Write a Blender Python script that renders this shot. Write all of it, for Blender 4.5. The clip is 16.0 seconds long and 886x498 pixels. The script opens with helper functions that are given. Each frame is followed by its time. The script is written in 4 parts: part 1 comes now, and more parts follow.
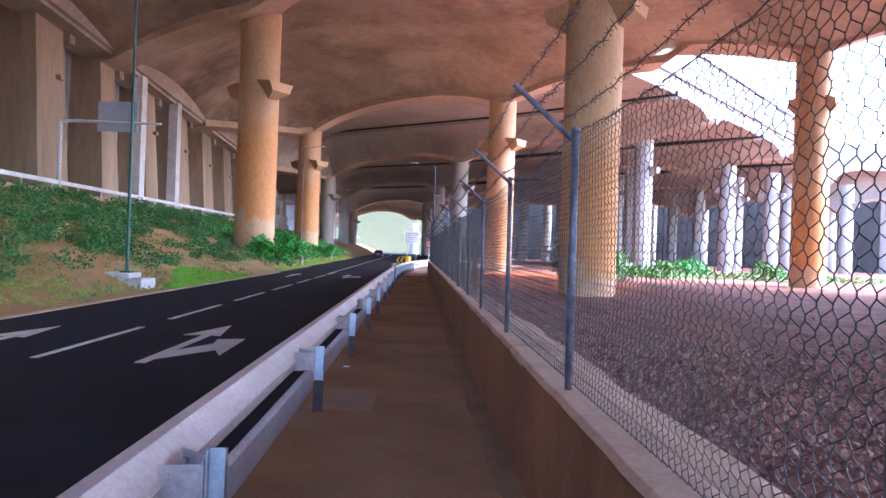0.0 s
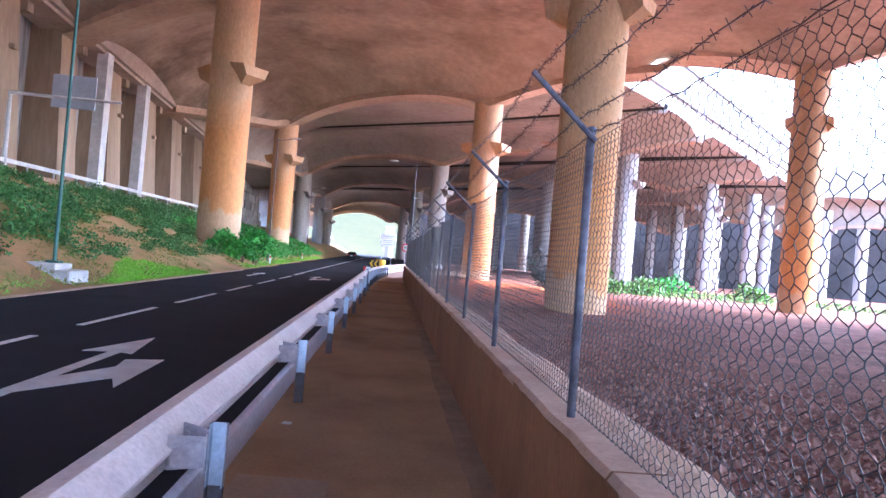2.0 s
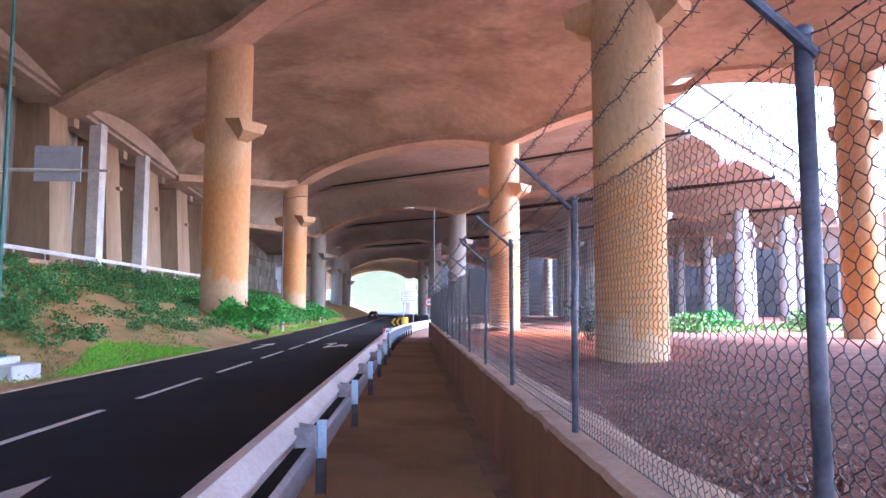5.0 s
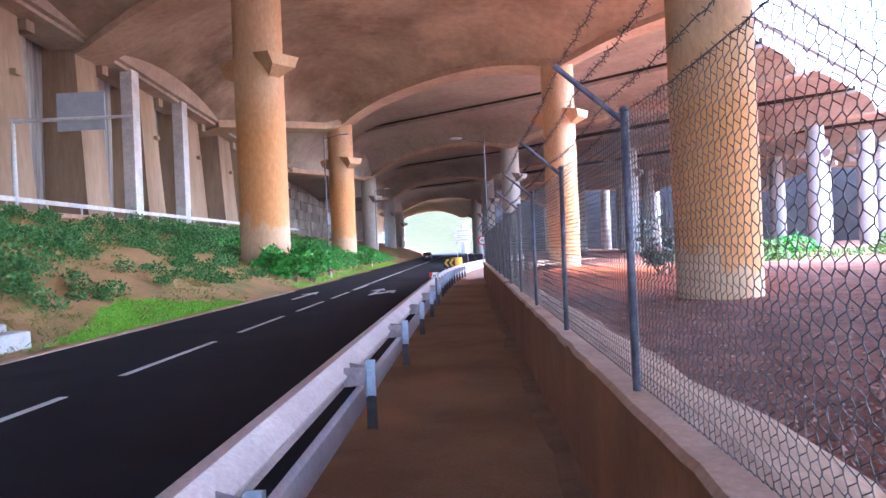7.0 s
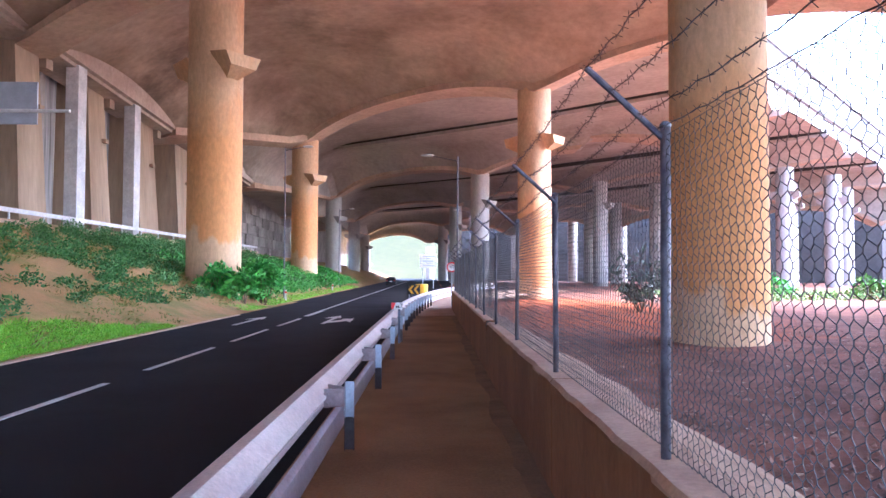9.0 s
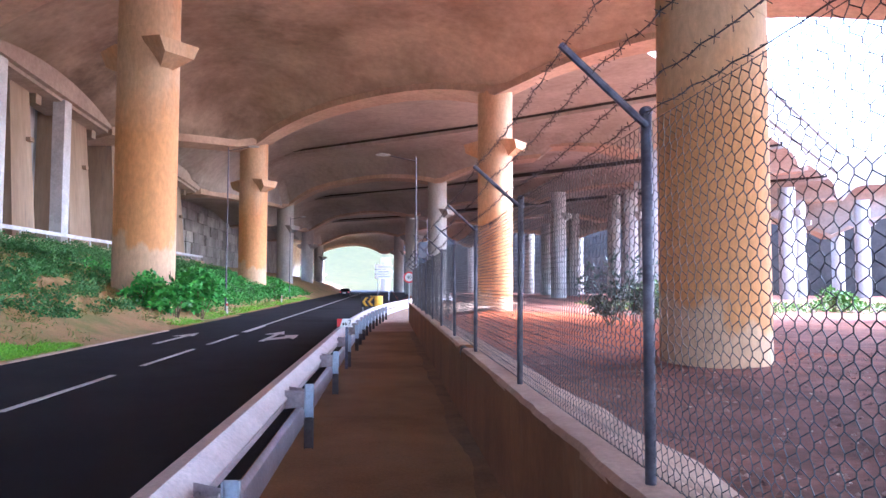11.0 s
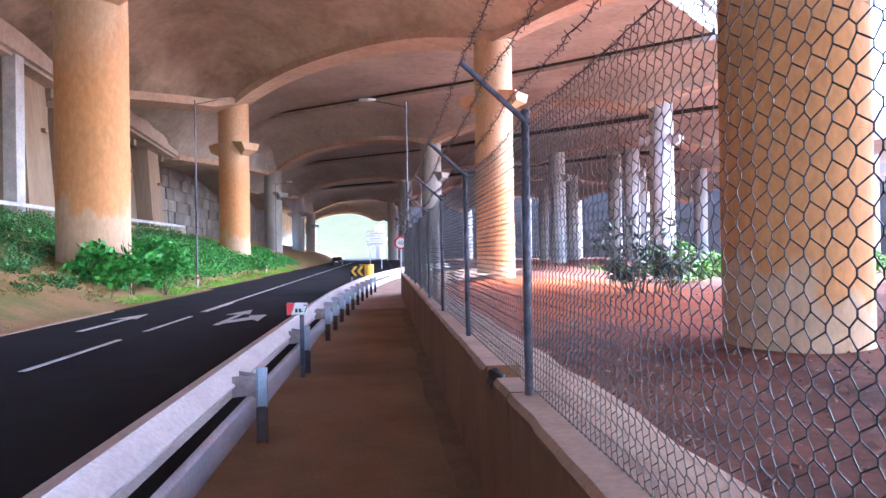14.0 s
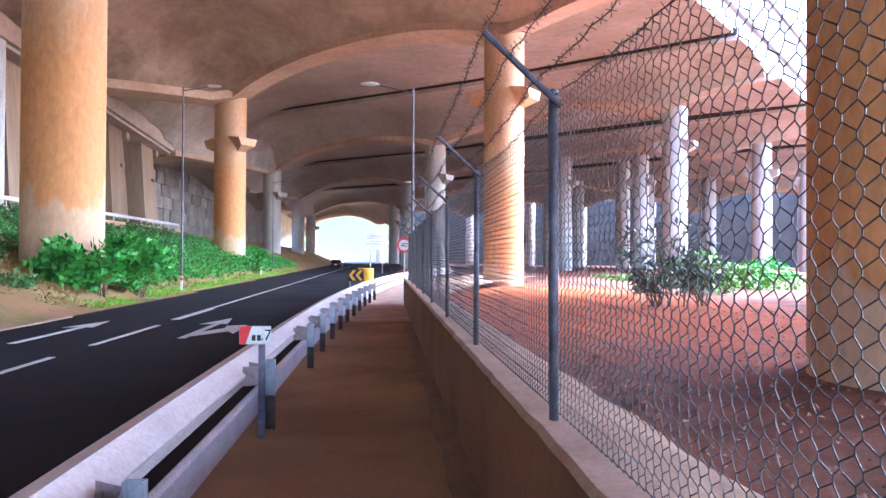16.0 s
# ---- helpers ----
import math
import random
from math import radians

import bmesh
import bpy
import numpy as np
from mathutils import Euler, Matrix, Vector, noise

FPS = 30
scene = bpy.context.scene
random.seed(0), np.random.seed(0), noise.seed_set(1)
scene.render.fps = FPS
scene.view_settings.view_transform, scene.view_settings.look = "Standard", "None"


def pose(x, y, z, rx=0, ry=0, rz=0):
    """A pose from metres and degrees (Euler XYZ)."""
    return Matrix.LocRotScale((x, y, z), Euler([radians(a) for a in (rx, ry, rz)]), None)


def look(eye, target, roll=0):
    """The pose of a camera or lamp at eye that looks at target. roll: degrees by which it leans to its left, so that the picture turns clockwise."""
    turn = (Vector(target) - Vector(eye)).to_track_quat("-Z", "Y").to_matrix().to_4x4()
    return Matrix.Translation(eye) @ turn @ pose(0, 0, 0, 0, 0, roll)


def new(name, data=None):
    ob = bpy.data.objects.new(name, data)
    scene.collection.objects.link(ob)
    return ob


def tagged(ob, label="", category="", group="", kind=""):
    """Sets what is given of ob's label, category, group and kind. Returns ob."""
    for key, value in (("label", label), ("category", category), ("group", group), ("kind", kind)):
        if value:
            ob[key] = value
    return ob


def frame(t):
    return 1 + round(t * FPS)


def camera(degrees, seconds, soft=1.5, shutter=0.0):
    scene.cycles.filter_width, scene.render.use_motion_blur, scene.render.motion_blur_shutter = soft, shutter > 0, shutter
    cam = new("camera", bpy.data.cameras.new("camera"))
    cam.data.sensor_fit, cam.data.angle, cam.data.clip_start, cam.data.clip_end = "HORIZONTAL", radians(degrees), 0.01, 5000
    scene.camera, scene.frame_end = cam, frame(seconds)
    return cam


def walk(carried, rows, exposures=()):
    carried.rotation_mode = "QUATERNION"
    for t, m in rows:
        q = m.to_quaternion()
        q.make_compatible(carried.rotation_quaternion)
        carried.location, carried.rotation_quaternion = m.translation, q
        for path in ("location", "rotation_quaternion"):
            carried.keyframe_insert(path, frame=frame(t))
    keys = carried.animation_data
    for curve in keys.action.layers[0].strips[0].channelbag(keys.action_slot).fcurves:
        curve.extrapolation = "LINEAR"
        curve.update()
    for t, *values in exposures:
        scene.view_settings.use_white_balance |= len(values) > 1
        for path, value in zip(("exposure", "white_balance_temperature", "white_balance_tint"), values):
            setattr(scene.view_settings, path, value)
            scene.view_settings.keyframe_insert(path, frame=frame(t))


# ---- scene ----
cam = camera(64.0, 16.0)
PATH = [
    (0, (-0.073, -4.367, 1.8), (0.0, -2.368, 1.803), 2.0),
    (0.5, (-0.186, -3.438, 1.809), (-0.206, -1.438, 1.822), 3.4),
    (1, (-0.174, -2.538, 1.8), (-0.076, -0.544, 1.929), 4.4),
    (1.5, (-0.237, -1.708, 1.793), (-0.205, 0.29, 1.87), 5.3),
    (2, (-0.179, -0.878, 1.789), (-0.035, 1.117, 1.812), 4.9),
    (2.5, (-0.115, 0.038, 1.795), (0.011, 2.034, 1.843), 4.1),
    (3, (-0.039, 0.84, 1.765), (0.105, 2.833, 1.832), 3.6),
    (5.5, (-0.22, 5.067, 1.835), (-0.209, 7.059, 2.012), -2.6),
    (6, (-0.163, 6.072, 1.874), (-0.238, 8.064, 2.031), -5.8),
    (6.5, (-0.054, 7.016, 1.845), (-0.201, 9.007, 1.962), -3.2),
    (7, (-0.028, 7.931, 1.817), (-0.101, 9.929, 1.817), -2.4),
    (7.5, (-0.041, 8.876, 1.824), (-0.099, 10.873, 1.905), 0.1),
    (8, (-0.103, 9.737, 1.823), (-0.069, 11.735, 1.885), 0.0),
    (8.5, (-0.202, 10.673, 1.847), (-0.179, 12.672, 1.911), 0.2),
    (11, (-0.22, 15.015, 1.804), (-0.068, 17.006, 1.908), 0.2),
    (11.5, (-0.167, 15.899, 1.789), (0.048, 17.887, 1.856), 1.0),
    (12, (-0.158, 16.674, 1.804), (0.056, 18.661, 1.869), 0.2),
    (12.5, (-0.124, 17.553, 1.794), (-0.042, 19.551, 1.836), 0.6),
    (13, (-0.102, 18.343, 1.771), (-0.003, 20.34, 1.785), -0.6),
    (13.5, (0.025, 19.29, 1.79), (0.112, 21.288, 1.842), -0.2),
    (14, (0.087, 20.126, 1.781), (0.253, 22.12, 1.791), -0.9),
    (14.5, (0.177, 21.052, 1.807), (0.24, 23.05, 1.87), -1.2),
    (15, (0.129, 21.8, 1.786), (0.215, 23.798, 1.818), 0.2),
    (15.5, (0.112, 22.742, 1.757), (0.191, 24.74, 1.768), -0.4),
    (16, (0.063, 23.574, 1.758), (0.227, 25.567, 1.782), 0.3),
]
walk(cam, [(t, look(eye, target, roll)) for t, eye, target, roll in PATH], [(0.0, 3.8, 4950, 16), (0.6, 3.93, 4950, 16), (3.0, 4.12, 4850, 16), (8.0, 4.12, 4950, 17), (12.5, 4.07, 4900, 16), (16.0, 4.28, 4900, 14)])

# ---- world and light ----
world = bpy.data.worlds.new("world")
scene.world = world
world.use_nodes = True
wn = world.node_tree.nodes
sky = wn.new("ShaderNodeTexSky")
sky.sky_type = "NISHITA"
sky.sun_disc = False
sky.sun_elevation = radians(47)
sky.sun_rotation = radians(96)
sky.air_density, sky.dust_density, sky.ozone_density = 1.0, 3.0, 1.0
wn["Background"].inputs["Strength"].default_value = 0.15
world.node_tree.links.new(sky.outputs[0], wn["Background"].inputs["Color"])
sun = new("sun", bpy.data.lights.new("sun", "SUN"))
sun.data.energy, sun.data.angle, sun.data.color = 0.8, radians(14), (1.0, 0.95, 0.88)
sun.matrix_world = look((72, -8, 78), (0, 0, 0))

# ---- materials ----


def mat(name, col, col2=None, rough=0.8, metal=0.0, scale=1.0, bump=0.2, fine=40.0, contrast=0.5, spot=None, spot_scale=0.3,
        spot_at=0.55, spread=0.0, stretch=(1, 1, 1), bump_dist=0.01, gloss=0.5, stain=None, base=None, patch=None):
    """Two-scale noise between two colours, an optional third colour in large patches, fine relief, and a shift per object."""
    m = bpy.data.materials.new(name)
    m.use_nodes = True
    n, ln = m.node_tree.nodes, m.node_tree.links
    p = n["Principled BSDF"]
    p.inputs["Roughness"].default_value, p.inputs["Metallic"].default_value = rough, metal
    p.inputs["Specular IOR Level"].default_value = gloss
    tc = n.new("ShaderNodeTexCoord")
    mp = n.new("ShaderNodeMapping")
    mp.inputs["Scale"].default_value = stretch
    ln.new(tc.outputs["Object"], mp.inputs["Vector"])

    def noise_tex(s, detail=5.0, rgh=0.6):
        t = n.new("ShaderNodeTexNoise")
        t.inputs["Scale"].default_value, t.inputs["Detail"].default_value, t.inputs["Roughness"].default_value = s, detail, rgh
        ln.new(mp.outputs["Vector"], t.inputs["Vector"])
        return t

    def ramp(src, a, b):
        r = n.new("ShaderNodeMapRange")
        r.inputs["From Min"].default_value, r.inputs["From Max"].default_value = a, b
        ln.new(src, r.inputs["Value"])
        return r.outputs["Result"]

    def mix(fac, a, b):
        x = n.new("ShaderNodeMix")
        x.data_type = "RGBA"
        if isinstance(fac, float):
            x.inputs["Factor"].default_value = fac
        else:
            ln.new(fac, x.inputs["Factor"])
        for s, v in (("A", a), ("B", b)):
            k = [i for i in x.inputs if i.name == s and i.type == "RGBA"][0]
            if isinstance(v, tuple):
                k.default_value = (*v, 1)
            else:
                ln.new(v, k)
        return [o for o in x.outputs if o.type == "RGBA"][0]

    big, small = noise_tex(scale), noise_tex(fine, 6.0, 0.7)
    c2 = col2 or tuple(c * 0.7 for c in col)
    w = 0.5 * (1 - contrast) * 0.5
    c = mix(ramp(big.outputs["Fac"], 0.3 + w * 0.5, 0.7 - w * 0.5), col, c2)
    if spot:
        c = mix(ramp(noise_tex(spot_scale, 6.0, 0.65).outputs["Fac"], spot_at, spot_at + 0.14), c, spot)
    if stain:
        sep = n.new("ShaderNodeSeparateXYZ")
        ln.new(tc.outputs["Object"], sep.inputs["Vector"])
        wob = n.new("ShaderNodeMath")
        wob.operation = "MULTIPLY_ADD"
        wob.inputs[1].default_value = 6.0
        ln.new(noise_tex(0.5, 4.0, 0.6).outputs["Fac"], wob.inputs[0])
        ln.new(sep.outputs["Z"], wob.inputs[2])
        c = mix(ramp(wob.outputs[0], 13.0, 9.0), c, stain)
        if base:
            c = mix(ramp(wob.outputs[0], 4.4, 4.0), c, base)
    if patch:
        # an uneven oval of another colour: (centre x, y, half width, half length, colour, second colour)
        px, py, hx_, hy_, pc, pc2 = patch
        pm_ = n.new("ShaderNodeMapping")
        pm_.inputs["Location"].default_value = (-px / hx_, -py / hy_, 0)
        pm_.inputs["Scale"].default_value = (1 / hx_, 1 / hy_, 0)
        ln.new(tc.outputs["Object"], pm_.inputs["Vector"])
        far_ = n.new("ShaderNodeVectorMath")
        far_.operation = "LENGTH"
        ln.new(pm_.outputs["Vector"], far_.inputs[0])
        rag = n.new("ShaderNodeMath")
        rag.operation = "MULTIPLY_ADD"
        rag.inputs[1].default_value = 0.9
        ln.new(noise_tex(0.35, 6.0, 0.7).outputs["Fac"], rag.inputs[0])
        ln.new(far_.outputs["Value"], rag.inputs[2])
        c = mix(ramp(rag.outputs[0], 1.5, 1.15), c, mix(ramp(noise_tex(0.8, 5.0, 0.65).outputs["Fac"], 0.35, 0.65), pc, pc2))
    dark = n.new("ShaderNodeHueSaturation")
    ln.new(c, dark.inputs["Color"])
    val = n.new("ShaderNodeMapRange")
    val.inputs["From Min"].default_value, val.inputs["From Max"].default_value = 0.25, 0.75
    val.inputs["To Min"].default_value, val.inputs["To Max"].default_value = 0.78, 1.2
    ln.new(small.outputs["Fac"], val.inputs["Value"])
    out = val.outputs["Result"]
    if spread:
        oi = n.new("ShaderNodeObjectInfo")
        r = n.new("ShaderNodeMapRange")
        r.inputs["To Min"].default_value, r.inputs["To Max"].default_value = 1 - spread, 1 + spread
        ln.new(oi.outputs["Random"], r.inputs["Value"])
        mu = n.new("ShaderNodeMath")
        mu.operation = "MULTIPLY"
        ln.new(out, mu.inputs[0])
        ln.new(r.outputs["Result"], mu.inputs[1])
        out = mu.outputs[0]
    ln.new(out, dark.inputs["Value"])
    ln.new(dark.outputs["Color"], p.inputs["Base Color"])
    if bump:
        b = n.new("ShaderNodeBump")
        b.inputs["Strength"].default_value, b.inputs["Distance"].default_value = bump, bump_dist
        ln.new(small.outputs["Fac"], b.inputs["Height"])
        ln.new(b.outputs["Normal"], p.inputs["Normal"])
    return m


def leaf_mat(name, col, col2, rough=0.5):
    """Foliage: colour varies from leaf to leaf."""
    m = bpy.data.materials.new(name)
    m.use_nodes = True
    n, ln = m.node_tree.nodes, m.node_tree.links
    p = n["Principled BSDF"]
    p.inputs["Roughness"].default_value = rough
    g = n.new("ShaderNodeNewGeometry")
    r = n.new("ShaderNodeValToRGB")
    r.color_ramp.elements[0].color, r.color_ramp.elements[1].color = (*col, 1), (*col2, 1)
    ln.new(g.outputs["Random Per Island"], r.inputs["Fac"])
    ln.new(r.outputs["Color"], p.inputs["Base Color"])
    p.inputs["Transmission Weight"].default_value = 0.0
    return m


CONCRETE = mat("deck_concrete", (0.5, 0.4, 0.3), (0.31, 0.24, 0.175), 0.85, scale=0.12, fine=1.3, bump=0.15, spot=(0.16, 0.122, 0.088), spot_scale=0.07, spot_at=0.53, bump_dist=0.03)
# Far deck: greyer concrete, also paled for the daylight from the side gap.
FARDECK = mat("far_deck_lit_concrete", (0.5, 0.455, 0.4), (0.38, 0.335, 0.285), 0.85, scale=0.1, fine=1.3, bump=0.15, spot=(0.27, 0.22, 0.175), spot_scale=0.06, spot_at=0.56, bump_dist=0.03)
# Near black: the shade in the deck joint's gap, given as a colour.
JOINT = mat("joint_gap_shade", (0.03, 0.027, 0.025), (0.05, 0.045, 0.04), 0.9, scale=1.0, fine=10, bump=0.2)
# Paler than the deck: the light on the beam soffits is in this colour.
BEAMLIT = mat("beam_concrete", (0.6, 0.45, 0.33), (0.46, 0.33, 0.24), 0.85, scale=0.2, fine=2.0, bump=0.15)
FASCIA = mat("fascia_concrete", (0.5, 0.49, 0.475), (0.38, 0.37, 0.36), 0.85, scale=0.3, fine=3, bump=0.15, stretch=(1, 1, 0.3))
PARAPET = mat("parapet_concrete", (0.31, 0.32, 0.33), (0.23, 0.24, 0.25), 0.85, scale=0.25, fine=3, bump=0.15, stretch=(1, 1, 0.2))
BEAMGREY = mat("edge_beam_concrete", (0.56, 0.47, 0.39), (0.42, 0.34, 0.28), 0.85, scale=0.25, fine=2.5, bump=0.2)
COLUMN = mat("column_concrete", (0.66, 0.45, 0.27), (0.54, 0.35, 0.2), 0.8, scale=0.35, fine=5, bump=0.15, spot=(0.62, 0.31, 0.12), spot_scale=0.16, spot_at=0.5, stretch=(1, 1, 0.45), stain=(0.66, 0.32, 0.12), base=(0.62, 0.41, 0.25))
PALE = mat("pale_concrete", (0.46, 0.44, 0.41), (0.33, 0.315, 0.295), 0.8, scale=0.3, fine=4, bump=0.15, stretch=(1, 1, 0.4))
ABUT = mat("abutment_concrete", (0.43, 0.325, 0.23), (0.29, 0.205, 0.14), 0.85, scale=0.25, fine=3, bump=0.2, spot=(0.22, 0.18, 0.15), spot_scale=0.35, spot_at=0.57, stretch=(1, 1, 0.15))
STREAK = mat("streaked_concrete", (0.6, 0.6, 0.62), (0.06, 0.06, 0.065), 0.85, scale=0.9, fine=4, bump=0.2, stretch=(1, 1, 0.06))
WHITEISH = mat("white_paint", (0.72, 0.73, 0.76), (0.54, 0.55, 0.59), 0.6, scale=0.8, fine=6, bump=0.05)
ROCK = mat("grey_rock", (0.42, 0.4, 0.38), (0.28, 0.26, 0.25), 0.9, scale=0.4, fine=3, bump=0.5, spread=0.2, bump_dist=0.05)
# Dark colour for the shaded depth behind the far columns.
DARKBACK = mat("dark_backing", (0.085, 0.077, 0.07), (0.045, 0.041, 0.038), 0.9, scale=0.12, fine=1.5, bump=0.5, bump_dist=0.1)
ASPHALT = mat("asphalt", (0.024, 0.025, 0.032), (0.032, 0.033, 0.041), 0.85, scale=0.3, fine=90, bump=0.25, gloss=0.12, spot=(0.013, 0.013, 0.016), spot_scale=0.12)
PAINT = mat("road_paint", (0.74, 0.74, 0.72), (0.58, 0.58, 0.57), 0.6, scale=2.0, fine=50, bump=0.1)
PAVING = mat("pavement_concrete", (0.43, 0.268, 0.14), (0.27, 0.165, 0.09), 0.9, gloss=0.2, scale=0.5, fine=30, bump=0.25, spot=(0.36, 0.245, 0.145), spot_scale=0.55, spot_at=0.56)
WALLFACE = mat("wall_render", (0.29, 0.132, 0.054), (0.18, 0.082, 0.036), 0.85, scale=0.7, fine=18, bump=0.3, spot=(0.25, 0.135, 0.07), spot_scale=0.9, spot_at=0.58, stretch=(1, 1, 0.5))
COPING = mat("coping_concrete", (0.54, 0.37, 0.275), (0.4, 0.255, 0.18), 0.85, scale=1.5, fine=25, bump=0.35)
BANKPALE = mat("pale_soil", (0.38, 0.25, 0.185), (0.26, 0.165, 0.12), 0.95, scale=0.9, fine=14, bump=0.6, gloss=0.2, bump_dist=0.03)
SOIL = mat("bare_soil", (0.225, 0.108, 0.083), (0.11, 0.053, 0.042), 0.95, gloss=0.2, scale=0.9, fine=11, bump=0.8, spot=(0.25, 0.13, 0.085), spot_scale=0.045, spot_at=0.54, bump_dist=0.05)
OPENSOIL = mat("open_ground_soil", (0.245, 0.1, 0.069), (0.125, 0.051, 0.036), 0.95, gloss=0.2, scale=0.9, fine=11, bump=0.8, spot=(0.26, 0.125, 0.08), spot_scale=0.045, spot_at=0.54, bump_dist=0.05,
               patch=(9.5, 60.0, 9.5, 24.5, (0.43, 0.1, 0.027), (0.31, 0.08, 0.026)))
BANK = mat("embankment_soil", (0.42, 0.23, 0.1), (0.33, 0.21, 0.085), 0.95, scale=0.5, fine=9, bump=0.8, spot=(0.22, 0.19, 0.055), spot_scale=0.3, spot_at=0.5, bump_dist=0.05)
STEEL = mat("galvanised_steel", (0.5, 0.52, 0.57), (0.37, 0.39, 0.44), 0.45, 0.7, scale=3, fine=30, bump=0.05)
SPACER = mat("weathered_steel", (0.55, 0.47, 0.46), (0.34, 0.28, 0.28), 0.6, 0.3, scale=5, fine=30, bump=0.1)
RAILPAINT = mat("rail_steel", (0.8, 0.72, 0.69), (0.68, 0.6, 0.58), 0.55, 0.15, scale=1.2, fine=25, bump=0.06)
LOWRAIL = mat("lower_rail_steel", (0.78, 0.82, 0.9), (0.62, 0.66, 0.74), 0.4, 0.3, scale=1.2, fine=25, bump=0.05)
POSTSTEEL = mat("post_steel", (0.2, 0.195, 0.24), (0.075, 0.073, 0.1), 0.55, 0.4, scale=9, fine=60, bump=0.15, contrast=0.9)
WIRE = mat("wire_steel", (0.06, 0.055, 0.06), (0.03, 0.03, 0.035), 0.6, 0.2, scale=4, fine=40, bump=0)
RUSTWIRE = mat("barbed_wire_steel", (0.1, 0.08, 0.08), (0.06, 0.05, 0.05), 0.7, 0.4, scale=4, fine=40, bump=0)
GREENPOLE = mat("green_painted_steel", (0.04, 0.13, 0.12), (0.03, 0.1, 0.09), 0.5, 0.2, scale=2, fine=20, bump=0.03)
LAMPWHITE = mat("lamp_housing", (0.75, 0.74, 0.72), None, 0.5, bump=0)
YELLOW = mat("yellow_sheet", (0.85, 0.5, 0.02), (0.75, 0.42, 0.02), 0.5, scale=3, bump=0.03)
BLACK = mat("black_paint", (0.015, 0.015, 0.017), (0.025, 0.025, 0.028), 0.5, bump=0.02)
RED = mat("red_reflector", (0.75, 0.03, 0.03), (0.62, 0.02, 0.03), 0.4, bump=0.02)
WHITE = mat("white_sheet", (0.8, 0.8, 0.8), (0.72, 0.72, 0.72), 0.5, bump=0.02)
SIGNGREY = mat("sign_back_aluminium", (0.46, 0.5, 0.6), (0.4, 0.44, 0.54), 0.5, 0.2, scale=2, bump=0.03)
STONES = leaf_mat("stones", (0.085, 0.041, 0.033), (0.36, 0.2, 0.155), 0.9)
BARK = mat("stem_bark", (0.2, 0.14, 0.09), (0.12, 0.08, 0.05), 0.9, scale=4, fine=30, bump=0.4)
LEAF_DARK = leaf_mat("shrub_leaves", (0.025, 0.12, 0.03), (0.1, 0.25, 0.06))
LEAF_MID = leaf_mat("bush_leaves", (0.03, 0.2, 0.03), (0.12, 0.42, 0.06))
LEAF_BRIGHT = leaf_mat("grass_blades", (0.14, 0.42, 0.02), (0.33, 0.58, 0.04))
LEAF_SUN = leaf_mat("sunlit_leaves", (0.06, 0.18, 0.03), (0.15, 0.3, 0.05))
LEAF_DRY = leaf_mat("dry_grass_blades", (0.3, 0.23, 0.065), (0.14, 0.22, 0.04))
LEAF_GREY = leaf_mat("long_leaves", (0.06, 0.1, 0.08), (0.16, 0.22, 0.18))
CARPAINT = mat("car_paint", (0.02, 0.022, 0.03), (0.025, 0.027, 0.035), 0.25, 0.2, bump=0)
GLASSDARK = mat("dark_glass", (0.02, 0.025, 0.03), None, 0.08, bump=0)
RUBBER = mat("tyre_rubber", (0.02, 0.02, 0.02), None, 0.85, bump=0.1)
HILLGREEN = mat("far_hillside", (0.034, 0.036, 0.004), (0.05, 0.044, 0.008), 0.95, scale=0.02, fine=0.3, bump=0)
CONCRETE_WHITE = mat("white_concrete_block", (0.66, 0.66, 0.68), (0.5, 0.5, 0.52), 0.8, scale=1.2, fine=15, bump=0.3)

# ---- builders ----


def empty(name, loc=(0, 0, 0), rz=0.0):
    ob = new(name)
    ob.matrix_basis = pose(*loc, 0, 0, rz)
    return ob


def part(name, bm, material, parent=None, label="", smooth=False):
    """Links a bmesh as one mesh object, under a thing or a part."""
    me = bpy.data.meshes.new(name)
    bm.to_mesh(me)
    bm.free()
    me.materials.append(material)
    if smooth:
        for p in me.polygons:
            p.use_smooth = True
        me.set_sharp_from_angle(angle=radians(40))
    ob = new(name, me)
    if parent:
        ob.parent = parent
    if label:
        tagged(ob, label)
    return ob


def raw(name, verts, faces, material, parent=None, smooth=False):
    me = bpy.data.meshes.new(name)
    me.from_pydata([tuple(v) for v in verts], [], [tuple(f) for f in faces])
    me.materials.append(material)
    if smooth:
        for p in me.polygons:
            p.use_smooth = True
        me.set_sharp_from_angle(angle=radians(40))
    ob = new(name, me)
    if parent:
        ob.parent = parent
    return ob


def box(bm, x0, x1, y0, y1, z0, z1, bevel=0.0, m=None):
    r = bmesh.ops.create_cube(bm, size=1.0)
    vs = r["verts"]
    bmesh.ops.scale(bm, vec=(x1 - x0, y1 - y0, z1 - z0), verts=vs)
    bmesh.ops.translate(bm, vec=((x0 + x1) / 2, (y0 + y1) / 2, (z0 + z1) / 2), verts=vs)
    if m is not None:
        bmesh.ops.transform(bm, matrix=m, verts=vs)
    if bevel:
        es = list({e for v in vs for e in v.link_edges})
        bmesh.ops.bevel(bm, geom=es, offset=bevel, segments=2, affect="EDGES", profile=0.6)
    return bm


def boxm(*a, **k):
    return box(bmesh.new(), *a, **k)


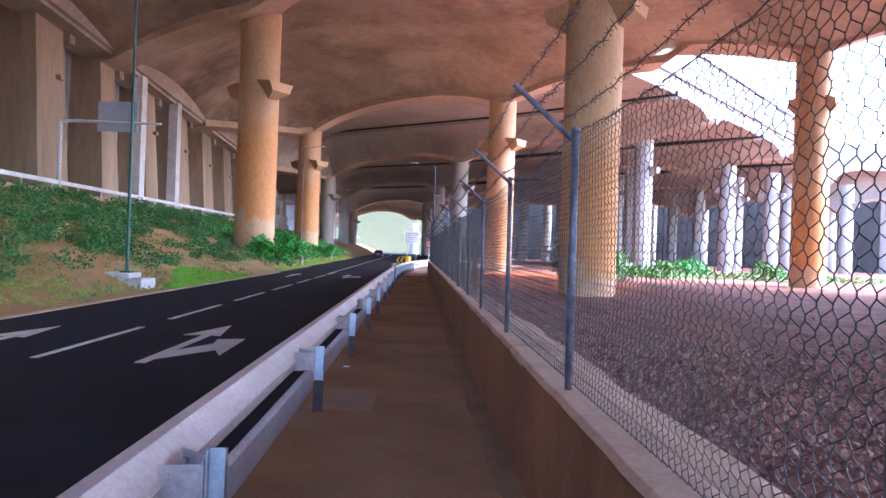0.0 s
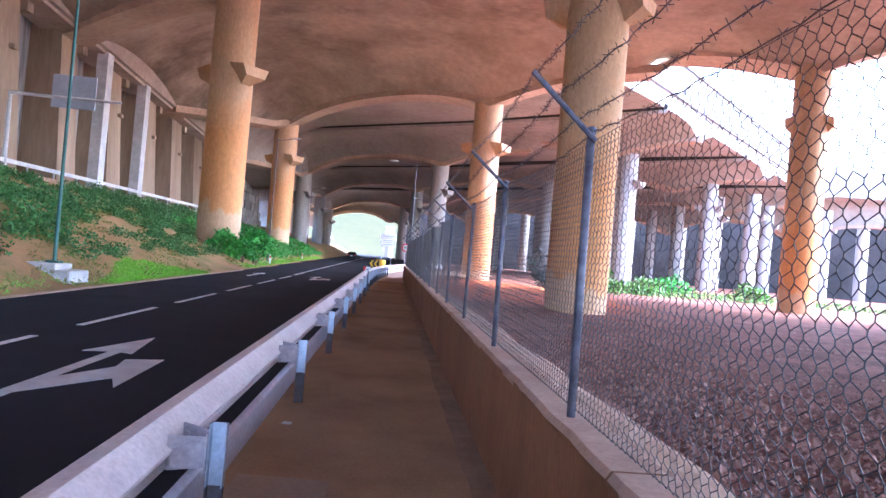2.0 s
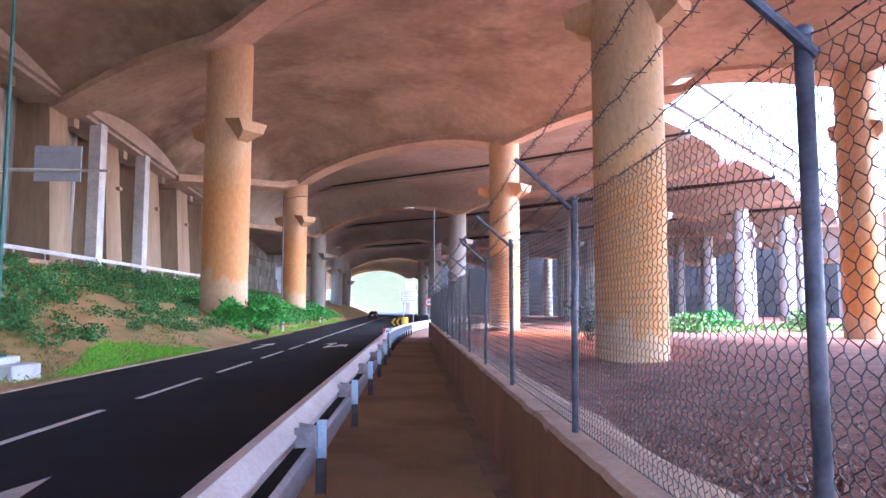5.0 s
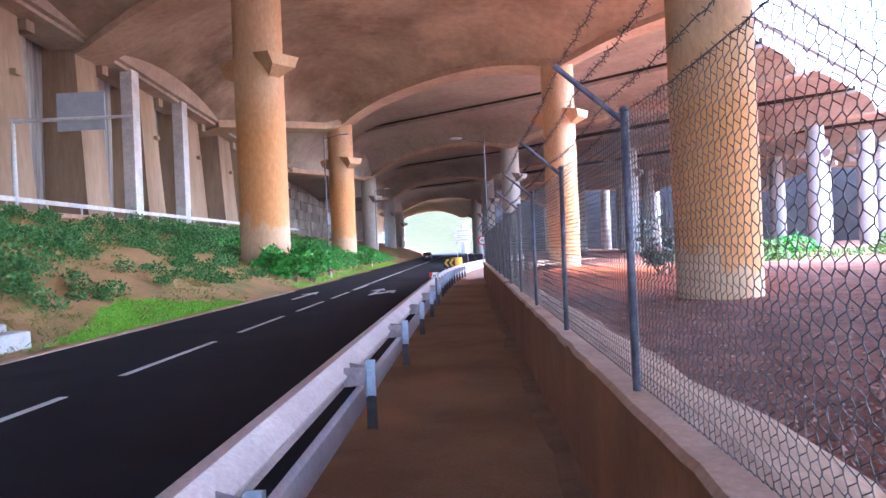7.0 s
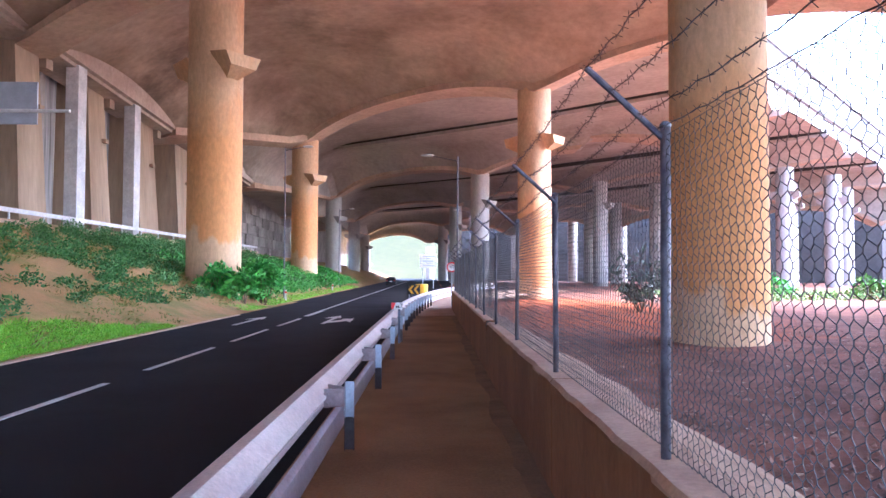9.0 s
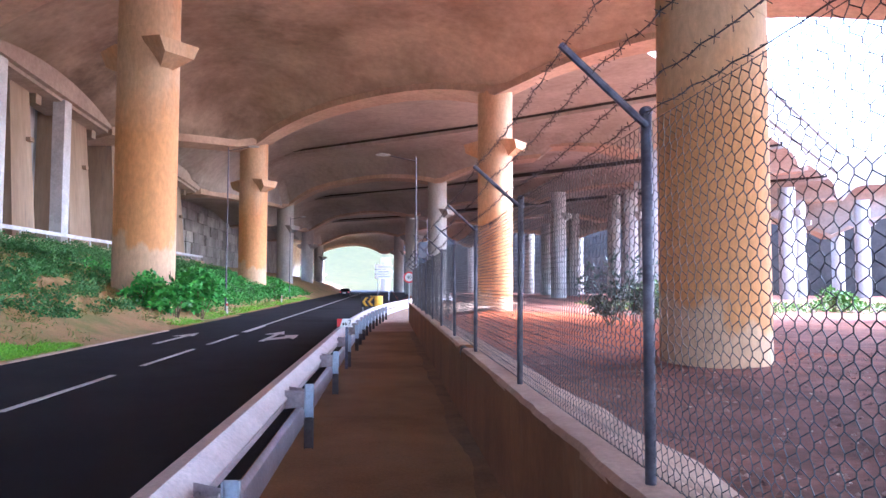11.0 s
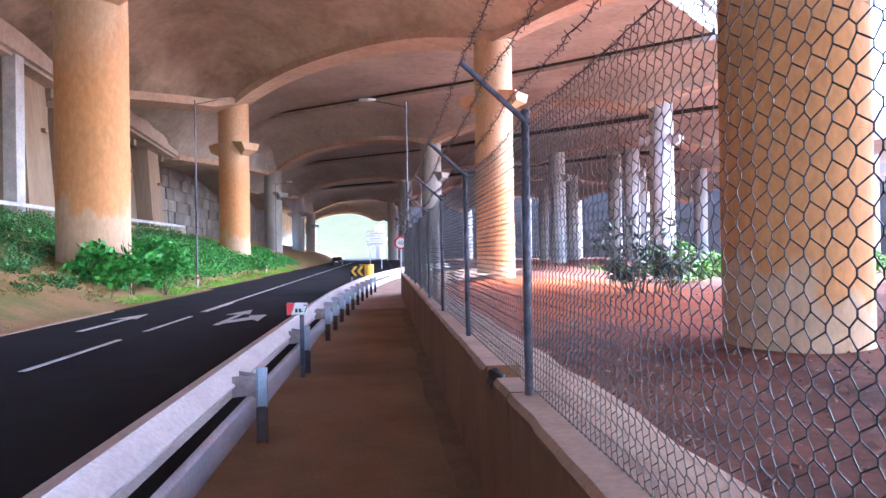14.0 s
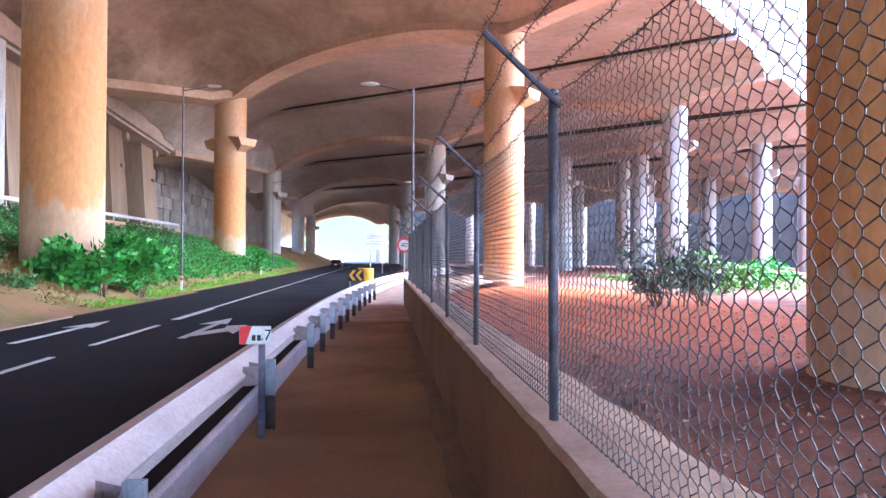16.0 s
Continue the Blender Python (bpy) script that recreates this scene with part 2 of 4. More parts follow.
def tube(bm, a, b, r0, r1=None, seg=12, caps=True):
    a, b = Vector(a), Vector(b)
    d = b - a
    m = Matrix.Translation((a + b) / 2) @ d.to_track_quat("Z", "Y").to_matrix().to_4x4()
    bmesh.ops.create_cone(bm, cap_ends=caps, segments=seg, radius1=r0, radius2=r0 if r1 is None else r1, depth=d.length, matrix=m)
    return bm


def tubem(*a, **k):
    return tube(bmesh.new(), *a, **k)


def prism(bm, outline, a, b):
    """Extrudes a closed outline given as points on plane 'a' to the matching points on plane 'b'."""
    va, vb = [bm.verts.new(p) for p in a], [bm.verts.new(p) for p in b]
    n = len(va)
    bm.faces.new(list(reversed(va)))
    bm.faces.new(vb)
    for i in range(n):
        bm.faces.new((va[i], va[(i + 1) % n], vb[(i + 1) % n], vb[i]))
    return bm


def flat(points, z, thick=0.006):
    bm = bmesh.new()
    prism(bm, None, [(x, y, z - thick) for x, y in points], [(x, y, z) for x, y in points])
    bmesh.ops.recalc_face_normals(bm, faces=bm.faces)
    return bm


def jitter(x, y, s=1.0, k=0.0):
    return noise.noise(Vector((x * s, y * s, k)))


# ---- plan ----
ROAD_Z = -0.2
SKEW = -0.76                     # beams run right and towards the start by this slope
BEAM_Y = [-88.0, -45.0, -1.0, 43.4, 87.4, 135.8, 187.0, 236.0, 292.0]
BEAM_R = [10.0, 10.0, 10.0, 9.7, 9.6, 7.6, 5.2, 2.8, -1.5]
BEAM_L = [-13.0, -13.0, -13.0, -13.6, -16.2, -19.8, -21.6, -23.6, -29.0]
BEAM_TOP = [20.3, 20.3, 20.3, 20.3, 19.4, 18.4, 18.0, 16.8, 12.0]
DECK_MID = [24.6, 24.6, 24.6, 24.4, 23.4, 22.4, 21.6, 19.0]
DECK_TOP, FAR_TOP = 27.0, 30.4


def road_edge(y):
    return -9.8 - max(0.0, y - 45) * 0.022


def bank_z(x, y):
    """Height of the planted bank on the far side of the road."""
    t = road_edge(y) - 0.7 - x
    if t <= 0:
        return ROAD_Z + 0.06
    z = 0.42 * t if t < 6 else 2.52 + 0.26 * (t - 6)
    return min(z, 5.3) + ROAD_Z + 0.06 + 0.14 * jitter(x, y, 0.45) * min(1, t)


def right_z(x, y):
    """Height of the open ground beyond the fence."""
    return -0.5 + 0.12 * jitter(x, y, 0.12, 3.0) + 0.05 * jitter(x, y, 0.6, 7.0) + 0.35 * max(0.0, min(1.0, (2.6 - x) / 1.6))


# ---- ground, road, pavement ----
def grid_mesh(name, xs, ys, zf, material, kind_label, category):
    verts = [(x, y, zf(x, y)) for y in ys for x in xs]
    nx = len(xs)
    faces = [(j * nx + i, j * nx + i + 1, (j + 1) * nx + i + 1, (j + 1) * nx + i) for j in range(len(ys) - 1) for i in range(nx - 1)]
    ob = raw(name, verts, faces, material, smooth=True)
    return tagged(ob, kind_label, category, kind="structure")


def ground_z(x, y):
    return -1.1 + (0.25 * jitter(x, y, 0.03) if y < 300 else 0)


grid_mesh("ground", [-900, -400, -150, -60, -30, 0, 30, 60, 150, 400, 900], [-400, -100, 0, 100, 200, 300, 420, 600, 900, 1500], ground_z, SOIL,
          "brown bare earth reaching to the horizon", "ground")
xs = [0.98 + 0.5 * i for i in range(30)] + [16 + 1.5 * i for i in range(30)] + [62 + 8 * i for i in range(16)]
ys = [-30 + 1.0 * i for i in range(100)] + [70 + 3.0 * i for i in range(30)] + [162 + 12 * i for i in range(14)]
grid_mesh("ground_open", xs, ys, right_z, OPENSOIL, "bare dusty brown ground under the deck, strewn with stones", "ground")
road = tagged(raw("road", [(x, y, ROAD_Z + (0.0 if abs(x) < 99 else 0)) for y in [-60] + list(range(-10, 330, 10)) + [420] for x in (road_edge(y) - 0.4, -1.25 + max(0, y - 60) * 0.05)],
                  [(2 * j, 2 * j + 1, 2 * j + 3, 2 * j + 2) for j in range(35)], ASPHALT), "smooth dark asphalt road with white markings", "road", kind="structure")
part("carriageway_edge", boxm(-1.72, -1.42, -40, 60, ROAD_Z - 0.3, ROAD_Z + 0.012), COPING, None)
tagged(bpy.data.objects["carriageway_edge"], "pale concrete strip along the edge of the asphalt", "kerb", kind="structure")

bank_xs = [-9.4 - 0.45 * i for i in range(38)] + [-27.2, -30, -40]
bank_ys = [-30 + 1.2 * i for i in range(110)] + [104 + 5 * i for i in range(42)]
grid_mesh("embankment", bank_xs[::-1], bank_ys, lambda x, y: bank_z(x, y) if x < road_edge(y) - 0.1 else ROAD_Z - 0.03, BANK,
          "planted bank of orange soil with low shrubs beside the road", "embankment")
part("kerb_line", boxm(-9.98, -9.78, -40, 47, ROAD_Z - 0.2, ROAD_Z + 0.03, 0.01), COPING)
tagged(bpy.data.objects["kerb_line"], "low pale edging stone between asphalt and bank", "kerb", kind="structure")

pave = part("pavement", boxm(-1.42, 0.8, -30, 43.2, -0.5, 0.0), PAVING)
tagged(pave, "worn brown concrete footpath between rail and wall", "pavement", kind="structure")
# From here on the footpath takes the paler coping colour.
pave_far = raw("pavement_far", [(-1.42, 43.2, 0), (0.8, 43.2, 0), (-0.2, 64, 0), (4, 62, 0), (1.4, 72, 0), (7, 72, 0), (9, 96, 0), (15, 92, 0)],
               [(0, 1, 3, 2), (2, 3, 5, 4), (4, 5, 7, 6)], COPING)
tagged(pave_far, "paler footpath curving away beside the slip road", "pavement", kind="structure")

# ---- road markings ----
def marking(name, pts, label):
    return tagged(part(name, flat(pts, ROAD_Z + 0.008, 0.012), PAINT), label, "road marking", "markings on the road", "structure")


for k in range(-6, 7):
    y0 = 7.5 + 6.42 * k
    marking("lane_dash", [(-6.36, y0), (-6.22, y0), (-6.22, y0 + 4.6), (-6.36, y0 + 4.6)], "white dash of the broken lane line")
marking("lane_line", [(-6.47, 46.0), (-6.33, 46.0), (-7.2, 200), (-7.34, 200)], "white solid lane line")


def arrow(x, y, turn, label):
    """A straight shaft with a head, and a branch that bends to one side."""
    g = tagged(empty("road_arrow", (x, y, ROAD_Z)), label, "road marking", "markings on the road", "structure")
    shaft = [(-0.09, 0), (0.09, 0), (0.09, 3.7), (0.3, 3.6), (0.02, 5.6), (-0.48, 3.6), (-0.09, 3.7)]
    part("shaft", flat(shaft, 0.008, 0.012), PAINT, g)
    if turn:
        s = turn
        br = [(0.09 * s, 0.4), (0.09 * s, 1.4), (0.5 * s, 2.4), (0.4 * s, 3.05), (0.92 * s, 3.25), (1.0 * s, 1.0), (0.76 * s, 1.6)]
        part("branch", flat(br if s > 0 else br[::-1], 0.011, 0.012), PAINT, g)
    return g


arrow(-4.5, 7.3, 1, "white arrow for ahead and right, painted on asphalt")
arrow(-8.0, 6.2, 0, "white straight arrow painted on asphalt")
arrow(-4.75, 40.9, 1, "white arrow for ahead and right, painted on asphalt")
arrow(-8.15, 40.0, 0, "white straight arrow painted on asphalt")

# ---- low wall with fence ----
wall = tagged(empty("wall_low"), "brown rendered low wall with a pale chipped coping", "wall", kind="structure")
seg_ys = [-30, -14, -6, 2, 10, 17.6, 24.2, 33, 41, 50.2]
for a, b in zip(seg_ys, seg_ys[1:]):
    n = int((b - a) / 0.16)
    sec_v, sec_f = [], []
    for i in range(n + 1):
        y = a + 0.012 + (b - a - 0.024) * i / n
        ch = 0.02 * jitter(y, 0, 2.1, 1.0) + 0.012 * jitter(y, 0, 7.0, 2.0)
        lo = 0.965 + 0.008 * jitter(y, 0, 1.0, 4.0)
        if abs(y - 24.95) < 0.22:
            lo -= 0.13 * (1 - (abs(y - 24.95) / 0.22) ** 3)
        sec_v += [(0.79, y, -0.3), (0.79 + 0.006 * jitter(y, 1, 1.2), y, lo - 0.07), (0.78 + ch, y, lo - 0.035), (0.805 + ch, y, lo), (1.045, y, lo), (1.05, y, -0.6)]
    for i in range(n):
        for k in range(5):
            sec_f.append((i * 6 + k, i * 6 + k + 1, (i + 1) * 6 + k + 1, (i + 1) * 6 + k))
    sec_f += [tuple(range(6))[::-1], tuple(n * 6 + k for k in range(6))]
    ob = raw("wall_section", sec_v, sec_f, WALLFACE, wall)
    ob.data.materials.append(COPING)
    for p in ob.data.polygons:
        if p.center.z > 0.915 and p.center.x < 1.044 and len(p.vertices) == 4:
            p.material_index = 1
vb, fb = [], []
for i in range(161):
    y = -30 + 0.5 * i
    w = 0.12 * jitter(y, 0, 0.5, 6.0)
    h = 0.05 * jitter(y, 0, 0.9, 3.0)
    vb += [(1.05, y, 0.87 + 0.4 * h), (1.5, y, 0.74 + h), (2.2 + w, y, 0.4 + h), (2.7 + w, y, -0.1), (3.1 + w, y, -0.75)]
fb = [(5 * i + j, 5 * i + j + 1, 5 * i + j + 6, 5 * i + j + 5) for i in range(160) for j in range(4)]
tagged(raw("soil_bank", vb, fb, BANKPALE, smooth=True), "pale dusty soil banked against the back of the wall", "soil", kind="structure")

FX = 0.9
BAY = 3.0
fence_posts = list(range(-3, 17))


def fence_bay_mesh():
    """Chain link of one bay: zigzag wires with thin three-sided strands."""
    verts, faces = [], []
    pitch, step, r = 0.0325, 0.035, 0.0021

    def strand(a, b):
        o = len(verts)
        ln = math.hypot(b[1] - a[1], b[2] - a[2])
        py, pz = -(b[2] - a[2]) / ln, (b[1] - a[1]) / ln
        for p in (a, b):
            for q in range(3):
                an = q * 2.0944
                verts.append((p[0] + r * math.cos(an), p[1] + r * math.sin(an) * py, p[2] + r * math.sin(an) * pz))
        faces.extend([(o, o + 1, o + 4, o + 3), (o + 1, o + 2, o + 5, o + 4), (o + 2, o, o + 3, o + 5)])

    rows = 43
    for c in range(int(BAY / pitch)):
        y = c * pitch + 0.05
        for k in range(rows):
            za, zb = 1.0 + k * step, 1.0 + (k + 1) * step
            ya, yb = (y, y + pitch) if (k + c) % 2 == 0 else (y + pitch, y)
            sag = 0.012 * math.sin(y * 2.1) * math.sin(za * 3)
            e = 0.2 * step
            strand((0.004 * (-1) ** k + sag, ya, za + e), (-0.004 * (-1) ** k + sag, yb, zb - e))
            strand((-0.004 * (-1) ** k + sag, yb, zb - e), (-0.004 * (-1) ** k + sag, yb, zb + e))
    for z in (1.01, 2.52):
        strand((0.008, 0.0, z), (0.008, BAY, z))
    me = bpy.data.meshes.new("chain_link")
    me.from_pydata(verts, [], faces)
    me.materials.append(WIRE)
    return me


fence = tagged(empty("chain_link_fence", (FX, 0, 0)), "galvanised chain-link fence with slanted arms and barbed wire", "fence")
chain = fence_bay_mesh()
bmp = bmesh.new()
tube(bmp, (0, 0, 0.9), (0, 0, 2.57), 0.0245, seg=14)
bmesh.ops.create_uvsphere(bmp, u_segments=12, v_segments=6, radius=0.03, matrix=pose(0, 0, 2.57) @ Matrix.Diagonal((1, 1, 0.8, 1)))
post_me = bpy.data.meshes.new("post")
bmp.to_mesh(post_me)
bmp.free()
post_me.materials.append(POSTSTEEL)
for p in post_me.polygons:
    p.use_smooth = True
bma = bmesh.new()
tube(bma, (0.0, 0, 2.5), (-0.39, -0.03, 2.84), 0.017, seg=8)
arm_me = bpy.data.meshes.new("arm")
bma.to_mesh(arm_me)
bma.free()
arm_me.materials.append(POSTSTEEL)
for k in fence_posts:
    y = BAY * k
    shift = {7: 0.08, 8: 0.13}.get(k, 0.0)
    po = new("post", post_me)
    po.parent = fence
    po.matrix_basis = pose(0, y + shift, 0, random.uniform(-0.5, 0.5), random.uniform(-0.6, 0.6), random.uniform(0, 360))
    ar = new("arm", arm_me)
    ar.parent = fence
    ar.matrix_basis = pose(0, y + shift, 0, random.uniform(-1.0, 1.0), random.uniform(-0.5, 0.5), random.uniform(-4, 4))
    if k < fence_posts[-1]:
        c = new("mesh_panel", chain)
        c.parent = fence
        c.matrix_basis = pose(0, y, 0, 0, random.uniform(-0.25, 0.25), 0)


def barbed(sx, z):
    """One twisted strand, sagging from arm to arm, with four-pointed barbs."""
    verts, faces = [], []

    def strand(a, b, r):
        o = len(verts)
        for p in (a, b):
            for q in range(3):
                an = q * 2.0944
                verts.append((p[0] + r * math.cos(an), p[1], p[2] + r * math.sin(an)))
        faces.extend([(o, o + 1, o + 4, o + 3), (o + 1, o + 2, o + 5, o + 4), (o + 2, o, o + 3, o + 5)])

    y0, y1 = BAY * fence_posts[0], BAY * fence_posts[-1]
    pts = []
    n = int((y1 - y0) / 0.1)
    for i in range(n + 1):
        y = y0 + 0.1 * i
        f = (y % BAY) / BAY
        sag = -0.05 * 4 * f * (1 - f) * (1 + 0.6 * jitter(math.floor(y / BAY) * 3.1, sx * 9, 1.0))
        pts.append((sx + 0.006 * math.sin(i * 1.7), y, z + sag + 0.004 * math.cos(i * 2.3)))
    for a, b in zip(pts, pts[1:]):
        strand(a, b, 0.0034)
    for i, p in enumerate(pts):
        for q in range(2):
            a = i * 1.3 + q * 1.57
            d = (0.022 * math.cos(a), 0.006 * (1 - 2 * q), 0.022 * math.sin(a))
            strand((p[0] - d[0], p[1] - d[1], p[2] - d[2]), (p[0] + d[0], p[1] + d[1] + 0.004, p[2] + d[2]), 0.002)
    raw("barbed_wire", verts, faces, RUSTWIRE, fence)


for f in (0.3, 0.64, 0.96):
    barbed(-0.39 * f, 2.5 + 0.34 * f + 0.015)
barbed(-0.01, 2.56)

# ---- guard rail ----
def rail_x(y):
    return -1.4 if y < 34 else -1.4 + 0.0021 * (y - 34) ** 2


def w_profile():
    return [(-0.02, 0.43), (0.04, 0.455), (0.04, 0.5), (-0.075, 0.55), (-0.082, 0.575), (0.025, 0.675), (0.08, 0.7), (0.09, 0.75), (-0.015, 0.768)]


rail = tagged(empty("guard_rail"), "galvanised steel crash barrier with a corrugated beam on posts", "guard rail")
ysr = [-12 + 1.0 * i for i in range(47)] + [35 + 2.5 * i for i in range(26)]
prof = w_profile()
# in the profile the ridges face the road (negative x), the valley faces the path
v, f = [], []
for y in ysr:
    v += [(rail_x(y) - px, y, pz) for px, pz in prof] + [(rail_x(y) - px + 0.006, y, pz) for px, pz in prof]
np_ = len(prof)
for i in range(len(ysr) - 1):
    for k in range(np_ - 1):
        a, b = i * 2 * np_ + k, (i + 1) * 2 * np_ + k
        f += [(a, a + 1, b + 1, b), (a + np_, b + np_, b + np_ + 1, a + np_ + 1)]
    for k in (0, np_ - 1):
        a, b = i * 2 * np_ + k, (i + 1) * 2 * np_ + k
        f.append((a, b, b + np_, a + np_))
raw("rail_beam", v, f, RAILPAINT, rail, smooth=True)
v, f = [], []
low = [(0.15, 0.13), (0.19, 0.165), (0.2, 0.27), (0.19, 0.385), (0.15, 0.425)]
for y in ysr:
    v += [(rail_x(y) + px, y, pz) for px, pz in low]
f = [(i * 5 + k, i * 5 + k + 1, i * 5 + k + 6, i * 5 + k + 5) for i in range(len(ysr) - 1) for k in range(4)]
lower = raw("lower_rail", v, f, LOWRAIL, rail, smooth=True)
tagged(lower, "smooth bluish lower rail plate")
so = lower.modifiers.new("thickness", "SOLIDIFY")
so.thickness = 0.004
# one folded C section, dark brown below, galvanised above
sec = [(-0.05, 0.006), (0.05, 0.006), (0.05, -0.055), (0.042, -0.055), (0.042, -0.006), (-0.042, -0.006), (-0.042, -0.055), (-0.05, -0.055)]
v = [(px, py, z) for z in (-0.3, 0.34, 0.71) for px, py in sec]
f = [(l * 8 + i, l * 8 + (i + 1) % 8, l * 8 + 8 + (i + 1) % 8, l * 8 + 8 + i) for l in range(2) for i in range(8)]
f += [(16, 17, 20, 21), (17, 18, 19, 20), (21, 22, 23, 16)]
bmp = bmesh.new()
bv = [bmp.verts.new(c) for c in v]
for q in f:
    bmp.faces.new([bv[i] for i in q])
bmesh.ops.recalc_face_normals(bmp, faces=bmp.faces)
rail_post_me = bpy.data.meshes.new("post")
bmp.to_mesh(rail_post_me)
bmp.free()
rail_post_me.materials.append(STEEL)
rail_post_me.materials.append(mat("dark_brown_steel", (0.14, 0.11, 0.1), (0.08, 0.06, 0.055), 0.8, 0.1, scale=6, fine=40, bump=0.2))
for p in rail_post_me.polygons:
    p.material_index = 1 if p.center.z < 0.339 else 0
bmp = bmesh.new()
for s in (-1, 1):
    prism(bmp, None, [(-0.05, s * 0.07, 0.46), (-0.25, s * 0.16, 0.48), (-0.25, s * 0.16, 0.66), (-0.05, s * 0.07, 0.64)],
          [(-0.05, s * 0.07 + 0.008, 0.46), (-0.25, s * 0.16 + 0.008, 0.46), (-0.25, s * 0.16 + 0.008, 0.64), (-0.05, s * 0.07 + 0.008, 0.64)])
box(bmp, -0.06, -0.05, -0.09, 0.09, 0.44, 0.66)
for z in (0.5, 0.6):
    for s in (-1, 1):
        tube(bmp, (-0.22, s * 0.13 - 0.02, z), (-0.22, s * 0.13 + 0.03, z), 0.018, seg=8)
bmesh.ops.recalc_face_normals(bmp, faces=bmp.faces)
spacer_me = bpy.data.meshes.new("spacer")
bmp.to_mesh(spacer_me)
bmp.free()
spacer_me.materials.append(SPACER)
for k in range(-3, 18):
    y = 3.38 + 3.94 * k if k < 8 else 3.38 + 3.94 * 8 + 2.0 * (k - 8)
    for nm, me in (("post", rail_post_me), ("spacer", spacer_me)):
        o = new(nm, me)
        o.parent = rail
        o.matrix_basis = pose(rail_x(y) + 0.31, y, 0, 0, 0, math.degrees(-0.0042 * max(0, y - 34)) if y > 34 else random.uniform(-1.5, 1.5))

# kilometre marker on its own post by the rail
marker = tagged(empty("distance_marker", (-1.12, 30.6, 0)), "small red and white distance plate on a steel post", "road sign")
part("post", boxm(-0.03, 0.03, -0.02, 0.02, -0.2, 0.95), POSTSTEEL, marker)
plate = part("plate", boxm(-0.21, 0.09, -0.04, -0.02, 0.91, 1.085, 0.006), WHITE, marker)
bmp = bmesh.new()
prism(bmp, None, [(-0.21, -0.046, 0.91), (-0.15, -0.046, 0.91), (-0.09, -0.046, 1.085), (-0.21, -0.046, 1.085)], [(-0.21, -0.041, 0.91), (-0.15, -0.041, 0.91), (-0.09, -0.041, 1.085), (-0.21, -0.041, 1.085)])
part("red_field", bmp, RED, plate)
bmp = bmesh.new()
for i in range(2):
    box(bmp, -0.09 + 0.05 * i, -0.055 + 0.05 * i, -0.046, -0.041, 0.945, 1.0)
part("text_block", bmp, BLACK, plate)


def lettering(txt, size, m, material, parent, name="digits"):
    cu = bpy.data.curves.new(name, "FONT")
    cu.body, cu.size, cu.extrude, cu.align_x, cu.align_y = txt, size, 0.002, "CENTER", "CENTER"
    cu.materials.append(material)
    ob = new(name, cu)
    ob.parent = parent
    ob.matrix_basis = m
    return ob


lettering(".7", 0.15, pose(0.045, -0.045, 0.995, 90, 0, 0), BLACK, plate)

# ---- columns, beams and deck ----
bdir = Vector((1, SKEW, 0)).normalized()
bang = math.degrees(math.atan2(bdir.y, bdir.x))


def column_thing(x, y, z0, z1, r, cap_z, material, label, brackets=True, detail=48, reach=1.05, foot=0.0):
    """A round pier with two tapered corbels in line with the beam."""
    z0, z1, cap_z = z0 - foot, z1 - foot, cap_z - foot
    g = tagged(empty("column", (x, y, foot), -14.0), label, "column", "columns under the deck")
    bm = bmesh.new()
    lifts = [z0 + (z1 - z0) * i / 8 for i in range(9)]
    for a, b in zip(lifts, lifts[1:]):
        tube(bm, (0, 0, a), (0, 0, b - 0.03), r, seg=detail, caps=False)
        tube(bm, (0, 0, b - 0.03), (0, 0, b), r - 0.012, seg=detail, caps=False)
    part("shaft", bm, material, g, smooth=True)
    if brackets:
        for turn in (bang + 14.0, bang + 194.0):
            bm = bmesh.new()
            x0, x1 = r * 0.72, r + reach
            top = [(x0, -1.3, cap_z + 0.45), (x1, -1.25, cap_z + 0.25), (x1, 1.25, cap_z + 0.25), (x0, 1.3, cap_z + 0.45)]
            low = [(x0, -0.2, cap_z - 1.25), (x1, -0.9, cap_z - 0.5), (x1, 0.9, cap_z - 0.5), (x0, 0.2, cap_z - 1.25)]
            prism(bm, None, low, top)
            bmesh.ops.rotate(bm, matrix=Matrix.Rotation(radians(turn), 3, "Z"), verts=bm.verts)
            bmesh.ops.recalc_face_normals(bm, faces=bm.faces)
            part("corbel", bm, material, g)
    return g


LBL_T = "massive round tan concrete column, stained orange low down, with corbels"
LBL_W = "round pale concrete column standing in daylight"
for k in range(2, 9):
    for side in (BEAM_L, BEAM_R):
        x = side[k]
        y = BEAM_Y[k] + SKEW * x
        if (k, side is BEAM_R) == (3, False):
            y = 55.0
        zb = bank_z(x, y) - 0.8 if x < -10 else -1.2
        r = 1.62 if k < 5 else 1.55 if k < 8 else 1.8
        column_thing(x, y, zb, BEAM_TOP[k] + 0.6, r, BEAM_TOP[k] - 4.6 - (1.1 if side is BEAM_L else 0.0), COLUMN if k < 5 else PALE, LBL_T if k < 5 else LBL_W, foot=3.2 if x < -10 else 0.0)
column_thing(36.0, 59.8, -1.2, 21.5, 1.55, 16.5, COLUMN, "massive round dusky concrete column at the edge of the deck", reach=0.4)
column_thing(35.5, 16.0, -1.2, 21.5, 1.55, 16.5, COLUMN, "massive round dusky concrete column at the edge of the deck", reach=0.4)
